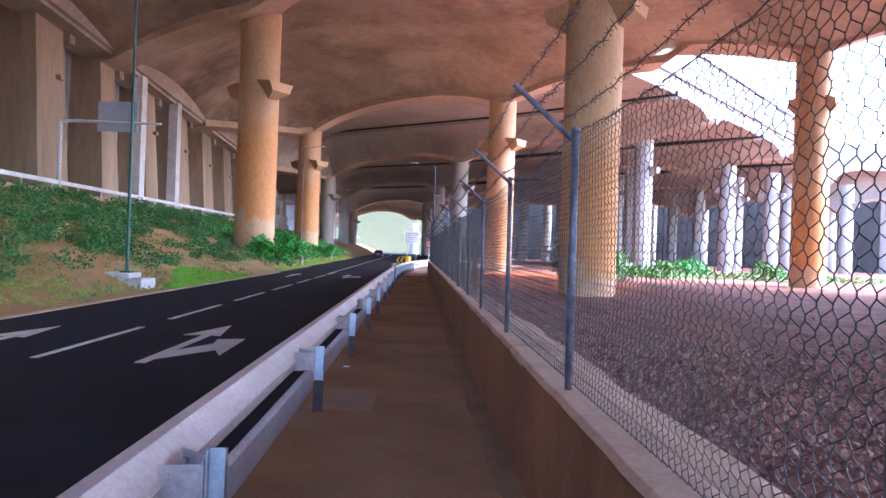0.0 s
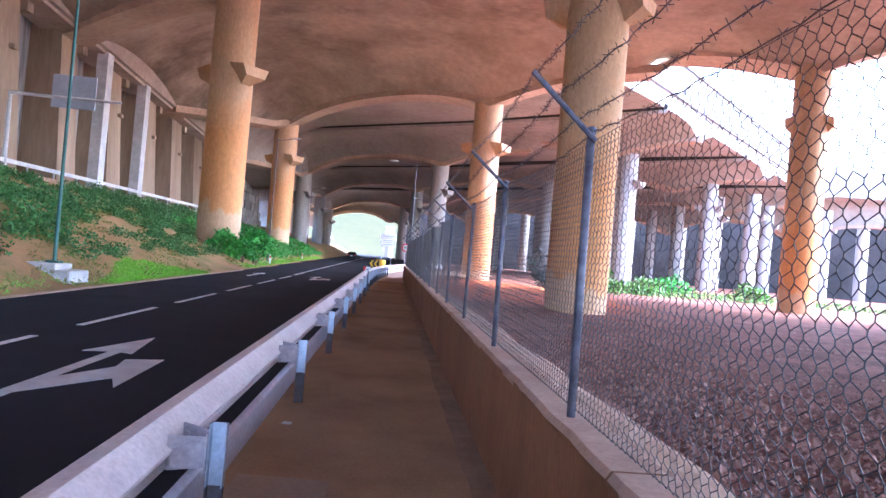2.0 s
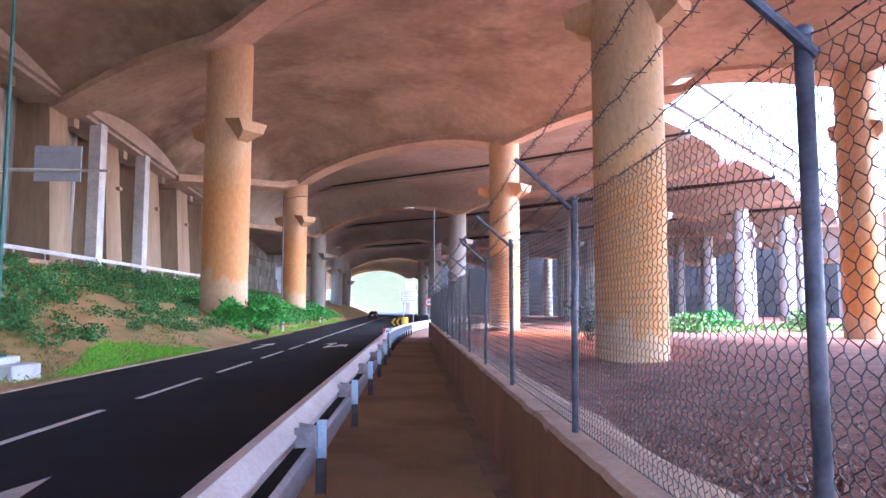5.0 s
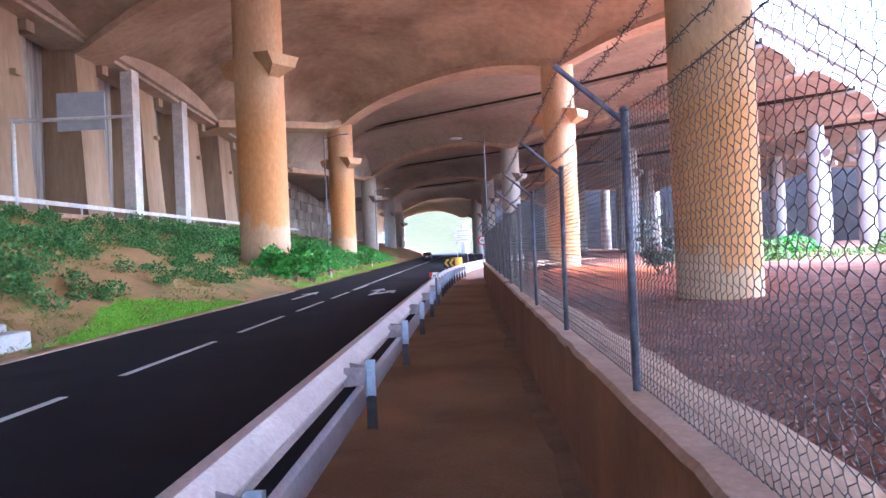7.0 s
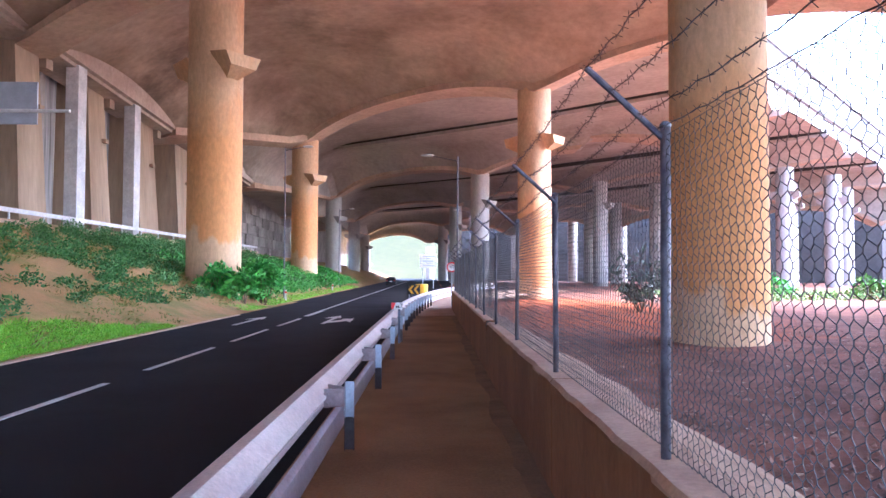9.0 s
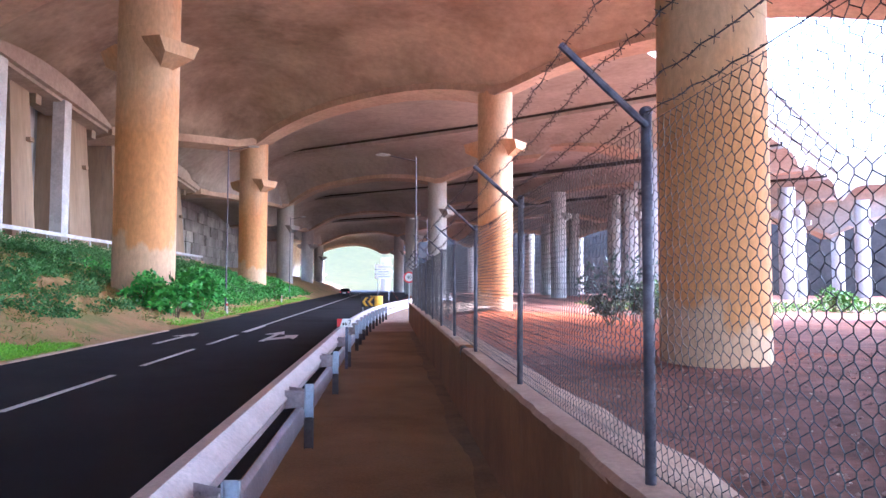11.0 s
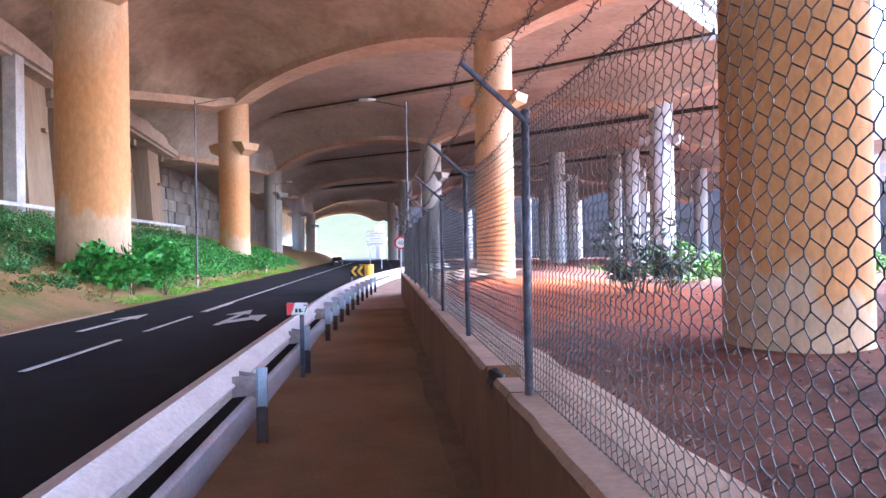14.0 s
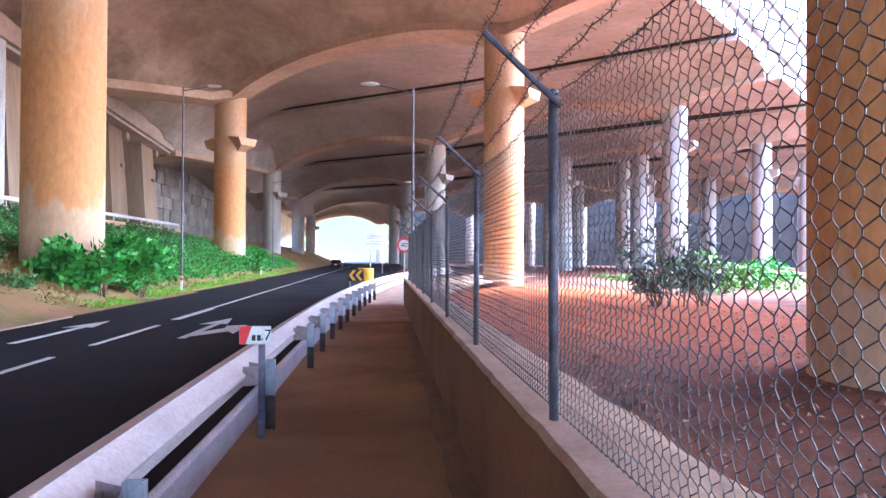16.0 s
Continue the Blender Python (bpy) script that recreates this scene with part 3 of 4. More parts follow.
for x, y in [(36.0, 109), (60.8, 133.5), (87, 160), (113, 186), (33, 152), (58, 176), (84, 202), (30, 198), (56, 222), (27, 246), (46, 148), (71, 152), (46, 190), (73, 178), (98, 182), (42, 226), (70, 206), (100, 158), (74, 142), (122, 176)]:
    zt = 20.6 - 0.006 * (y - 100)
    column_thing(x, y, -1.5, zt, 1.5, zt - 4.6, PALE, LBL_W, brackets=y < 165, detail=28)


for k in (6, 7, 8):
    for n in range(3, 2 * k - 7):
        x = BEAM_R[k] + 13.1 * n
        y = BEAM_Y[k] + SKEW * x
        if y + SKEW * -x > 62 + 1.886 * x and n % 2:
            column_thing(x, y, -1.5, BEAM_TOP[k] + 2.0, 1.3, 0, PALE, LBL_W, brackets=False, detail=24)


def arch(k, x):
    """Height of the soffit of beam k at x: low at the columns, rising between them."""
    nodes = sorted([-31.0 - (k > 3) * 4 - (k > 5) * 4, BEAM_L[k], BEAM_R[k], BEAM_R[k] + 26.2, BEAM_R[k] + 52.4, BEAM_R[k] + 78.6, BEAM_R[k] + 104.8, BEAM_R[k] + 131, BEAM_R[k] + 157, BEAM_R[k] + 184])
    rise = 0.0 if x < BEAM_L[k] else 2.6 if k < 8 else 4.6
    for a, b in zip(nodes, nodes[1:]):
        if a <= x <= b:
            f = abs(2 * (x - a) / (b - a) - 1)
            low = 1.4 * max(0.0, min(1.0, (BEAM_R[k] - x) / (BEAM_R[k] - BEAM_L[k]))) if k > 3 else 0.0
            return -low + BEAM_TOP[k] + (1.5 if x > BEAM_R[k] + 15 else 0) * (k > 3) + rise * (1 - f ** 2.4)
    return BEAM_TOP[k]


def deck_right(y0, y_beam_index):
    if y_beam_index < 4:
        return 104.0
    return (y0 - 52.3) / 1.886


def wall_head(y):
    """Height of the underside of the edge beam along the side wall."""
    return 19.9 if y < 20 else 19.9 - 0.052 * (min(118.0, y) - 20)


BEND = [0.0, 0.0, 0.0, -3.4, -21.0, -38.0, -38.0, -38.0, -38.0]


def bend(k, x):
    """How far the beam leaves its skew line between the road's column and the side wall."""
    return BEND[k] * min(1.0, max(0.0, (BEAM_L[k] - x) / (BEAM_L[k] + 27.0)))


def to_wall(x, y, z, c):
    """Lets the soffit fall to the side wall, in a flat arch from beam to beam."""
    fall = min(1.0, max(0.0, (-13 - x) / 14)) ** 1.9
    return z * (1 - fall) + min(z, wall_head(y) + 0.1 + 1.7 * (1 - c * c)) * fall


NX = 72
HALF = 1.6


def bay(k):
    """One bay of deck from beam k to beam k+1: a vaulted soffit with a flat top and closed sides."""
    rows = []
    ws = [0.0, HALF / 45] + [HALF / 45 + (1 - 2 * HALF / 45) * i / 20 for i in range(1, 20)] + [1 - HALF / 45, 1.0]
    for w in ws:
        y0 = BEAM_Y[k] + (BEAM_Y[k + 1] - BEAM_Y[k]) * w
        xr = deck_right(y0, k)
        row = []
        for i in range(NX + 1):
            x = -46 + (xr + 46) * i / NX
            za, zb = arch(k, x), arch(k + 1, x)
            edge = za * (1 - w) + zb * w
            c = max(0.0, (abs(2 * w - 1) - 0.0) / (1 - 2 * HALF / 45))
            c = min(1.0, c)
            mid = DECK_MID[k] + max(0.0, 24.2 - DECK_MID[k]) * min(1.0, max(0.0, (x - 10) / 24))
            z = mid - (mid - edge) * c ** (4.0 if k < 4 else 9.0)
            y = y0 + SKEW * x + bend(k, x) * (1 - w) + bend(k + 1, x) * w
            z = to_wall(x, y, z, c)
            row.append((x, y, z))
        rows.append(row)
    nv = NX + 1
    verts = [p for r in rows for p in r]
    o = len(verts)
    top = DECK_TOP if k < 4 else FAR_TOP
    verts += [(p[0], p[1], top) for r in rows for p in r]
    faces = []
    nr = len(rows)
    for j in range(nr - 1):
        for i in range(NX):
            a = j * nv + i
            faces.append((a, a + nv, a + nv + 1, a + 1))
            faces.append((o + a, o + a + 1, o + a + nv + 1, o + a + nv))
        for i in (0, NX):
            a = j * nv + i
            faces.append((a, a + nv, o + a + nv, o + a))
    for j in (0, nr - 1):
        for i in range(NX):
            a = j * nv + i
            faces.append((a, a + 1, o + a + 1, o + a))
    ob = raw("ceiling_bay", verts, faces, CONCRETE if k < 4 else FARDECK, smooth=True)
    if k >= 4:
        ob.data.materials.append(FASCIA)
        for p in ob.data.polygons:
            if abs(p.normal.z) < 0.2 and p.normal.x > 0.3:
                p.material_index = 1
    tagged(ob, "vaulted stained concrete deck spanning between arched beams", "ceiling", kind="structure")
    if k < 4:
        return
    # joint rib across the middle of the bay
    y0 = (BEAM_Y[k] + BEAM_Y[k + 1]) / 2 + 6
    xr = deck_right(y0, k)
    z = DECK_MID[k]
    ends = [(-40.0, z), (10.0, z), (xr, z + max(0.0, 24.2 - z) * min(1.0, (xr - 10) / 24))]
    # The rib, and a black strip that paints the shaded gap beside it.
    for nm, d0, d1, low, m_, lb in (("ceiling_joint", -0.5, 0.5, 0.75, FARDECK, "straight concrete rib along a deck joint"),
                                    ("ceiling_seal", -0.62, -0.503, 0.3, JOINT, "black strip for the shaded gap between two decks")):
        bm = bmesh.new()
        rings = [[bm.verts.new((x, y0 + SKEW * x + dy, zz + dz)) for dy, dz in ((d0, -low), (d1, -low), (d1, 0.4), (d0, 0.4))] for x, zz in ends]
        for ra, rb in zip(rings, rings[1:]):
            for q in range(4):
                bm.faces.new((ra[q], ra[(q + 1) % 4], rb[(q + 1) % 4], rb[q]))
        bm.faces.new(rings[0])
        bm.faces.new(rings[-1])
        bmesh.ops.recalc_face_normals(bm, faces=bm.faces)
        tagged(part(nm, bm, m_), lb, "ceiling", kind="structure")


for k in range(1, 8):
    bay(k)
# Cross beams, their lit soffits given by the paler colour.
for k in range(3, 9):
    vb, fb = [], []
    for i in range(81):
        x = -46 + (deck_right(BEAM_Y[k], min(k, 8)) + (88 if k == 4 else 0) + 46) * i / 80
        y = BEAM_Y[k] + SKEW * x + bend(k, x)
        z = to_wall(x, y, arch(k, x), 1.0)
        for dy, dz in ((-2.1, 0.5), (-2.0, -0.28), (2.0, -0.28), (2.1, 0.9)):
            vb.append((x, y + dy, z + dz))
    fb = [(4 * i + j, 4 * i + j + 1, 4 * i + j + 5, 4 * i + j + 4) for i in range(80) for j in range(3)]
    tagged(raw("beam", vb, fb, BEAMLIT, smooth=True), "arched concrete cross beam under the deck, coloured paler for the light on it", "beam", kind="structure")
# parapet along the slanting edge of the far deck, a little proud of the slab
for a, b, z0, z1, d in ((18.7, 150.0, 26.4, FAR_TOP + 0.4, 0.35), (18.7, 150.0, FAR_TOP + 0.4, FAR_TOP + 0.75, 0.6)):
    pa, pb = (a, 52.3 + 1.126 * a), (b, 52.3 + 1.126 * b)
    fas = bmesh.new()
    prism(fas, None, [(pa[0] - 0.3, pa[1] + 0.3, z0), (pa[0] + d, pa[1] - d, z0), (pa[0] + d, pa[1] - d, z1), (pa[0] - 0.3, pa[1] + 0.3, z1)],
          [(pb[0] - 0.3, pb[1] + 0.3, z0), (pb[0] + d, pb[1] - d, z0), (pb[0] + d, pb[1] - d, z1), (pb[0] - 0.3, pb[1] + 0.3, z1)])
    bmesh.ops.recalc_face_normals(fas, faces=fas.faces)
    tagged(part("trim_fascia", fas, PARAPET), "pale concrete parapet along the slanting deck edge", "parapet", kind="structure")

# ---- wall of the side road above the bank ----
WX = -28.0


ab = tagged(empty("wall_abutment"), "tall stained concrete retaining wall with pilasters behind a side road", "wall", kind="structure")
part("back_wall", boxm(-0.6, 0.6, -60, 118, 3, 27, m=pose(WX - 4.0, 0, 0)), STREAK, ab, "dark streaked concrete wall")
YP = [51.2 + 10.2 * k for k in range(-9, 7)]
for i, y in enumerate(YP):
    hd = wall_head(y)
    wd = 2.3 if y < 55 or y > 78 else 1.75
    bm = bmesh.new()
    prism(bm, None, [(WX - 3.5, y - wd, 4.5), (WX - 0.1, y - wd, 4.5), (WX - 0.1, y + wd, 4.5), (WX - 3.5, y + wd, 4.5)],
          [(WX - 3.5, y - wd + 0.3, hd + 0.4), (WX - 0.9, y - wd + 0.3, hd + 0.4), (WX - 0.9, y + wd - 0.3, hd + 0.4), (WX - 3.5, y + wd - 0.3, hd + 0.4)])
    bmesh.ops.recalc_face_normals(bm, faces=bm.faces)
    pil = part("pilaster", bm, ABUT, ab)
    part("bracket", boxm(WX - 0.9, WX - 0.25, y + 0.7, y + 1.3, hd - 4.2, hd - 3.85, 0.03), ABUT, pil)
    part("pier", boxm(WX - 3.4, WX - 2.6, y + 2.9, y + 3.6, 4.5, hd + 0.2, 0.05), PALE, ab)
    part("pier", boxm(WX - 3.4, WX - 2.7, y + 5.0, y + 5.8, 4.5, hd + 0.2, 0.05), PALE, ab)
    part("bearing", boxm(WX - 1.8, WX - 0.5, y + wd + 0.1, y + wd + 1.0, hd - 0.9, hd, 0.04), CONCRETE, ab, "dark bearing block under the edge beam")
    if 60 < y < 75:
        part("strut", boxm(WX - 0.2, WX + 0.8, y + 4.0, y + 5.3, 4.9, hd - 0.02, 0.04), WHITEISH, ab, "white painted strut")
vb, fb = [], []
for y in [-60, 0, 20, 40, 60, 80, 100, 118]:
    h0 = wall_head(y)
    vb += [(WX - 2.7, y, h0), (WX + 0.55, y, h0), (WX + 0.6, y, h0 + 0.25), (WX + 1.0, y, h0 + 0.3), (WX + 1.0, y, 25.0), (WX - 2.7, y, 25.0)]
fb = [(6 * i + q, 6 * i + (q + 1) % 6, 6 * i + 6 + (q + 1) % 6, 6 * i + 6 + q) for i in range(7) for q in range(6)] + [tuple(range(6))[::-1], tuple(range(42, 48))]
tagged(raw("edge_beam", vb, fb, BEAMGREY, ab), "long pale concrete edge beam")
ledge = part("side_road", boxm(WX - 3, WX + 1.6, -60, 118, 4.2, 5.2), COPING)
tagged(ledge, "pale concrete edge of a side road on the bank", "road", kind="structure")
srail = tagged(empty("side_guard_rail"), "pale steel guard rail along the side road", "guard rail")
part("beam", boxm(WX + 1.4, WX + 1.48, -40, 118, 5.65, 5.95, 0.02), WHITEISH, srail)
pm = None
for k in range(40):
    if pm is None:
        o = part("post", boxm(WX + 1.3, WX + 1.4, -0.05, 0.05, 5.0, 5.95), WHITEISH, srail)
        pm = o.data
    else:
        o = new("post", pm)
        o.parent = srail
    o.matrix_basis = pose(0, -40 + 4 * k, 0)

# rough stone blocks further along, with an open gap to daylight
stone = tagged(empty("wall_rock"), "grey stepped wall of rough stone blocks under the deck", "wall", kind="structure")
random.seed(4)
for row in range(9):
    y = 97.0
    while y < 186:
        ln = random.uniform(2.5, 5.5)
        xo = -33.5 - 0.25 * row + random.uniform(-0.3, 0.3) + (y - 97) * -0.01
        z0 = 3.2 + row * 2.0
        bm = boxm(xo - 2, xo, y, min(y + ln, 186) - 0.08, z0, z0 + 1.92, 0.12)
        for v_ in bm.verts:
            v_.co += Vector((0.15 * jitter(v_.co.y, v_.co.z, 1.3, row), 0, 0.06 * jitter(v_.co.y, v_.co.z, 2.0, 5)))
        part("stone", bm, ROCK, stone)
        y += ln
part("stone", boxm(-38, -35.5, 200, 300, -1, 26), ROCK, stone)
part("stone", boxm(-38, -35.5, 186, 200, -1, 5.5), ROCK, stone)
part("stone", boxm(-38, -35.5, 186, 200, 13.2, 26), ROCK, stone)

# ---- lamps ----
def street_lamp(x, y, z0, h, side, material, label, arm=1.5):
    g = tagged(empty("street_lamp", (x, y, z0)), label, "street lamp", "street lamps")
    part("pole", tubem((0, 0, 0), (0, 0, h), 0.065, 0.04, seg=14), material, g, smooth=True)
    part("arm", tubem((0, 0, h - 0.25), (side * arm, 0, h + 0.05), 0.03, 0.025, seg=8), material, g)
    bm = bmesh.new()
    bmesh.ops.create_uvsphere(bm, u_segments=16, v_segments=8, radius=1.0, matrix=pose(side * (arm + 0.2), 0, h + 0.06) @ Matrix.Diagonal((0.4, 0.16, 0.08, 1)))
    part("lamp_head", bm, LAMPWHITE, g, "pale oval lamp head", smooth=True)
    part("base_plate", boxm(-0.2, 0.2, -0.2, 0.2, -0.05, 0.03), material, g)
    return g


street_lamp(-11.3, 23.6, 0.55, 12.0, 1, GREENPOLE, "tall dark green lamp post on a concrete block")
street_lamp(-11.3, 64.5, bank_z(-11.3, 64.5), 11.3, 1, POSTSTEEL, "tall slim grey lamp post on the bank")
street_lamp(-13.0, 108, bank_z(-13, 108), 10.3, 1, POSTSTEEL, "tall slim grey lamp post on the bank")
street_lamp(1.15, 51.5, -0.1, 8.6, -1, POSTSTEEL, "tall slim grey lamp post at the end of the wall")
street_lamp(4.2, 97, -0.1, 9.6, -1, POSTSTEEL, "tall slim grey lamp post beside the slip road")
blk = bmesh.new()
box(blk, -12.6, -11.0, 23.0, 24.3, -0.3, 0.5, 0.06)
box(blk, -11.0, -10.45, 22.9, 24.35, -0.3, 0.32, 0.06)
for v_ in blk.verts:
    v_.co += Vector((0.05 * jitter(v_.co.y, v_.co.z, 3), 0.05 * jitter(v_.co.x, v_.co.z, 3), 0.04 * jitter(v_.co.x, v_.co.y, 2)))
tagged(part("concrete_block", blk, CONCRETE_WHITE), "rough white concrete block at the foot of a lamp post", "concrete block")

# sign seen from behind, above the side road
sg = tagged(empty("cantilever_sign", (-23.0, 49.0, 5.2)), "grey sign panel seen from behind on a pale cantilever post", "road sign")
part("panel", boxm(-1.0, 1.9, -0.06, 0.06, 4.5, 6.75, 0.02), SIGNGREY, sg)
for zz in (4.9, 5.6, 6.3):
    part("rib", boxm(-0.95, 1.85, -0.1, -0.062, zz, zz + 0.07), SIGNGREY, sg)
part("crossbar", tubem((-3.7, -0.2, 5.17), (3.7, -0.2, 5.17), 0.13, 0.09, seg=12), WHITEISH, sg, smooth=True)
part("post", tubem((-3.6, -0.2, -0.4), (-3.6, -0.2, 5.3), 0.17, 0.13, seg=14), WHITEISH, sg, smooth=True)

# ---- signs near the fork ----
fork = tagged(empty("direction_sign", (0.0, 106, -0.1)), "stack of white direction boards on grey posts", "road sign")
for i in range(3):
    part("board", boxm(-2.0, 0.25, -0.04, 0.04, 2.8 + 0.62 * i, 3.34 + 0.62 * i, 0.01), WHITE, fork)
    bm = bmesh.new()
    box(bm, -1.6, 0.0 - 0.25 * (i % 2), -0.05, -0.043, 3.0 + 0.62 * i, 3.12 + 0.62 * i)
    part("text_block", bm, SIGNGREY, fork)
for s in (-1.6, -0.2):
    part("post", tubem((s, 0.08, 0), (s, 0.08, 4.7), 0.05, seg=10), STEEL, fork)
spd = tagged(empty("speed_sign", (0.85, 52.3, -0.1)), "round white speed limit sign with a red rim", "road sign")
part("post", tubem((0, 0.03, 0), (0, 0.03, 2.6), 0.03, seg=8), STEEL, spd)
part("disc", tubem((0, 0.0, 2.35), (0, -0.02, 2.35), 0.3, seg=32), WHITE, spd)
bm = bmesh.new()
tube(bm, (0, -0.021, 2.35), (0, -0.026, 2.35), 0.3, seg=32, caps=False)
ring_o = [bm.verts.new((0.3 * math.cos(a * math.pi / 16), -0.026, 2.35 + 0.3 * math.sin(a * math.pi / 16))) for a in range(32)]
ring_i = [bm.verts.new((0.22 * math.cos(a * math.pi / 16), -0.026, 2.35 + 0.22 * math.sin(a * math.pi / 16))) for a in range(32)]
for a in range(32):
    bm.faces.new((ring_o[a], ring_o[(a + 1) % 32], ring_i[(a + 1) % 32], ring_i[a]))
part("rim", bm, RED, spd)
lettering("40", 0.27, pose(0, -0.028, 2.35, 90, 0, 0), BLACK, spd)

chev = tagged(empty("chevron_board", (-1.6, 70.5, -0.2)), "yellow crash cushion board with black chevrons", "road sign")
bm = bmesh.new()
tube(bm, (0.42, 0.55, 0.35), (0.42, 0.55, 1.2), 0.5, seg=24)
box(bm, -0.1, 0.92, 0.55, 2.2, 0.35, 1.2)
part("cushion", bm, YELLOW, chev, "yellow rounded cushion", smooth=True)
part("board", boxm(-0.72, 0.3, -0.03, 0.0, 0.36, 1.16, 0.01), BLACK, chev, "black board")
for i in range(2):
    bm = bmesh.new()
    x0 = -0.66 + 0.44 * i
    out = [(x0, 0.76), (x0 + 0.26, 1.1), (x0 + 0.46, 1.1), (x0 + 0.2, 0.76), (x0 + 0.46, 0.42), (x0 + 0.26, 0.42)]
    prism(bm, None, [(a_, -0.036, b_) for a_, b_ in out], [(a_, -0.031, b_) for a_, b_ in out])
    bmesh.ops.recalc_face_normals(bm, faces=bm.faces)
    part("chevron", bm, YELLOW, chev)
for sx in (-0.6, 0.2):
    part("leg", boxm(sx - 0.04, sx + 0.04, 0.01, 0.06, 0.0, 0.5), STEEL, chev)

# ---- a car far down the road ----
def car(x, y, material, label):
    g = tagged(empty("car", (x, y, ROAD_Z)), label, "car")
    prof_ = [(-2.15, 0.3), (-2.2, 0.62), (-2.1, 0.95), (-1.75, 1.05), (-1.2, 1.46), (0.3, 1.5), (1.0, 1.02), (1.95, 0.85), (2.15, 0.6), (2.1, 0.3)]
    bm = bmesh.new()
    prism(bm, None, [(-0.88, a, b) for a, b in prof_], [(0.88, a, b) for a, b in prof_])
    for v_ in bm.verts:
        if v_.co.z > 1.2:
            v_.co.x *= 0.78
    bmesh.ops.recalc_face_normals(bm, faces=bm.faces)
    bmesh.ops.bevel(bm, geom=list(bm.edges), offset=0.06, segments=2, affect="EDGES")
    body = part("body", bm, material, g, smooth=True)
    bm = bmesh.new()
    prism(bm, None, [(-0.66, -1.77, 1.09), (0.66, -1.77, 1.09), (0.58, -1.27, 1.44), (-0.58, -1.27, 1.44)], [(-0.66, -1.79, 1.1), (0.66, -1.79, 1.1), (0.58, -1.29, 1.46), (-0.58, -1.29, 1.46)])
    bmesh.ops.recalc_face_normals(bm, faces=bm.faces)
    part("rear_window", bm, GLASSDARK, g)
    for s in (-1, 1):
        part("tail_lamp", boxm(s * 0.72 - 0.12, s * 0.72 + 0.12, -2.2, -2.1, 0.74, 0.92, 0.02), RED, g)
        for yy in (-1.35, 1.35):
            wh = part("wheel", tubem((s * 0.7, yy, 0.32), (s * 0.92, yy, 0.32), 0.32, seg=24), RUBBER, g)
            part("rim", tubem((s * 0.92, yy, 0.32), (s * 0.935, yy, 0.32), 0.2, seg=16), STEEL, wh)
    part("number_plate", boxm(-0.26, 0.26, -2.22, -2.19, 0.62, 0.73), WHITE, g)
    return g


car(-8.2, 147, CARPAINT, "dark hatchback far down the road")

# ---- plants ----
def leaves(n, centre, spread, size, seed, droop=0.5, long=2.2, shape=None):
    """Verts and faces of n folded leaves scattered round a centre."""
    rng = random.Random(seed)
    vs_, fs_ = [], []
    for _ in range(n):
        if shape:
            p = shape(rng)
        else:
            a, e = rng.uniform(0, 6.283), rng.random()
            r = rng.random() ** 0.5
            p = Vector((centre[0] + spread[0] * r * math.cos(a), centre[1] + spread[1] * r * math.sin(a), centre[2] + spread[2] * e * (1 - 0.55 * r * r)))
        d = Vector((rng.uniform(-1, 1), rng.uniform(-1, 1), rng.uniform(-droop, 1))).normalized()
        s = size * rng.uniform(0.6, 1.3)
        q = d.cross(Vector((rng.uniform(-1, 1), rng.uniform(-1, 1), rng.uniform(0.2, 1)))).normalized() * s / long
        o = len(vs_)
        vs_ += [p, p + d * s * 0.5 + q * 0.5, p + d * s, p + d * s * 0.5 - q * 0.5]
        fs_.append((o, o + 1, o + 2, o + 3))
    return vs_, fs_


def merge(lists):
    vs_, fs_ = [], []
    for a, b in lists:
        o = len(vs_)
        vs_ += a
        fs_ += [tuple(i + o for i in f_) for f_ in b]
    return vs_, fs_


rng = random.Random(11)
shrubs, dry, bright, groundcover = [], [], [], []
for i in range(1450):
    y = -6 + 118 * rng.random() ** 1.15
    x = road_edge(y) - 2.2 - 14.5 * rng.random()
    dens = jitter(x, y, 0.22, 9.0)
    if dens < -0.12 and rng.random() < 0.75:
        continue
    z = bank_z(x, y)
    s = rng.uniform(0.28, 0.62) * (1.3 if y > 58 else 1.0) * (1.25 if rng.random() < 0.15 else 1)
    shrubs.append(leaves(int(150 * s / 0.5), (x, y, z - 0.03), (s, s, s * 1.15), 0.15, i, 0.2, 1.7))
for i in range(5600):
    y = -6 + 100 * rng.random() ** 1.2
    x = road_edge(y) - 0.6 - 15 * rng.random()
    if jitter(x, y, 0.25, 4.0) < -0.15:
        continue
    dry.append(leaves(13, (x, y, bank_z(x, y) - 0.02), (0.42, 0.42, 0.11), 0.2, i + 5000, 0.0, 5))
for i in range(1500):
    y = 50 + 70 * rng.random()
    x = road_edge(y) - 0.35 - 0.9 * rng.random()
    if jitter(x, y, 0.5, 2.0) < -0.05:
        continue
    bright.append(leaves(16, (x, y, bank_z(x, y) - 0.03), (0.3, 0.3, 0.06), 0.17, i + 9000, 0.0, 7))
for i in range(2200):
    y = 25.5 + 13 * rng.random()
    x = road_edge(y) - 0.4 - 1.9 * rng.random() * max(0.0, 1 - abs(y - 32) / 7 + 0.25 * jitter(y, 0, 0.7, 2.0))
    bright.append(leaves(18, (x, y, bank_z(x, y) - 0.03), (0.26, 0.26, 0.05), 0.14, i + 41000, 0.0, 6))
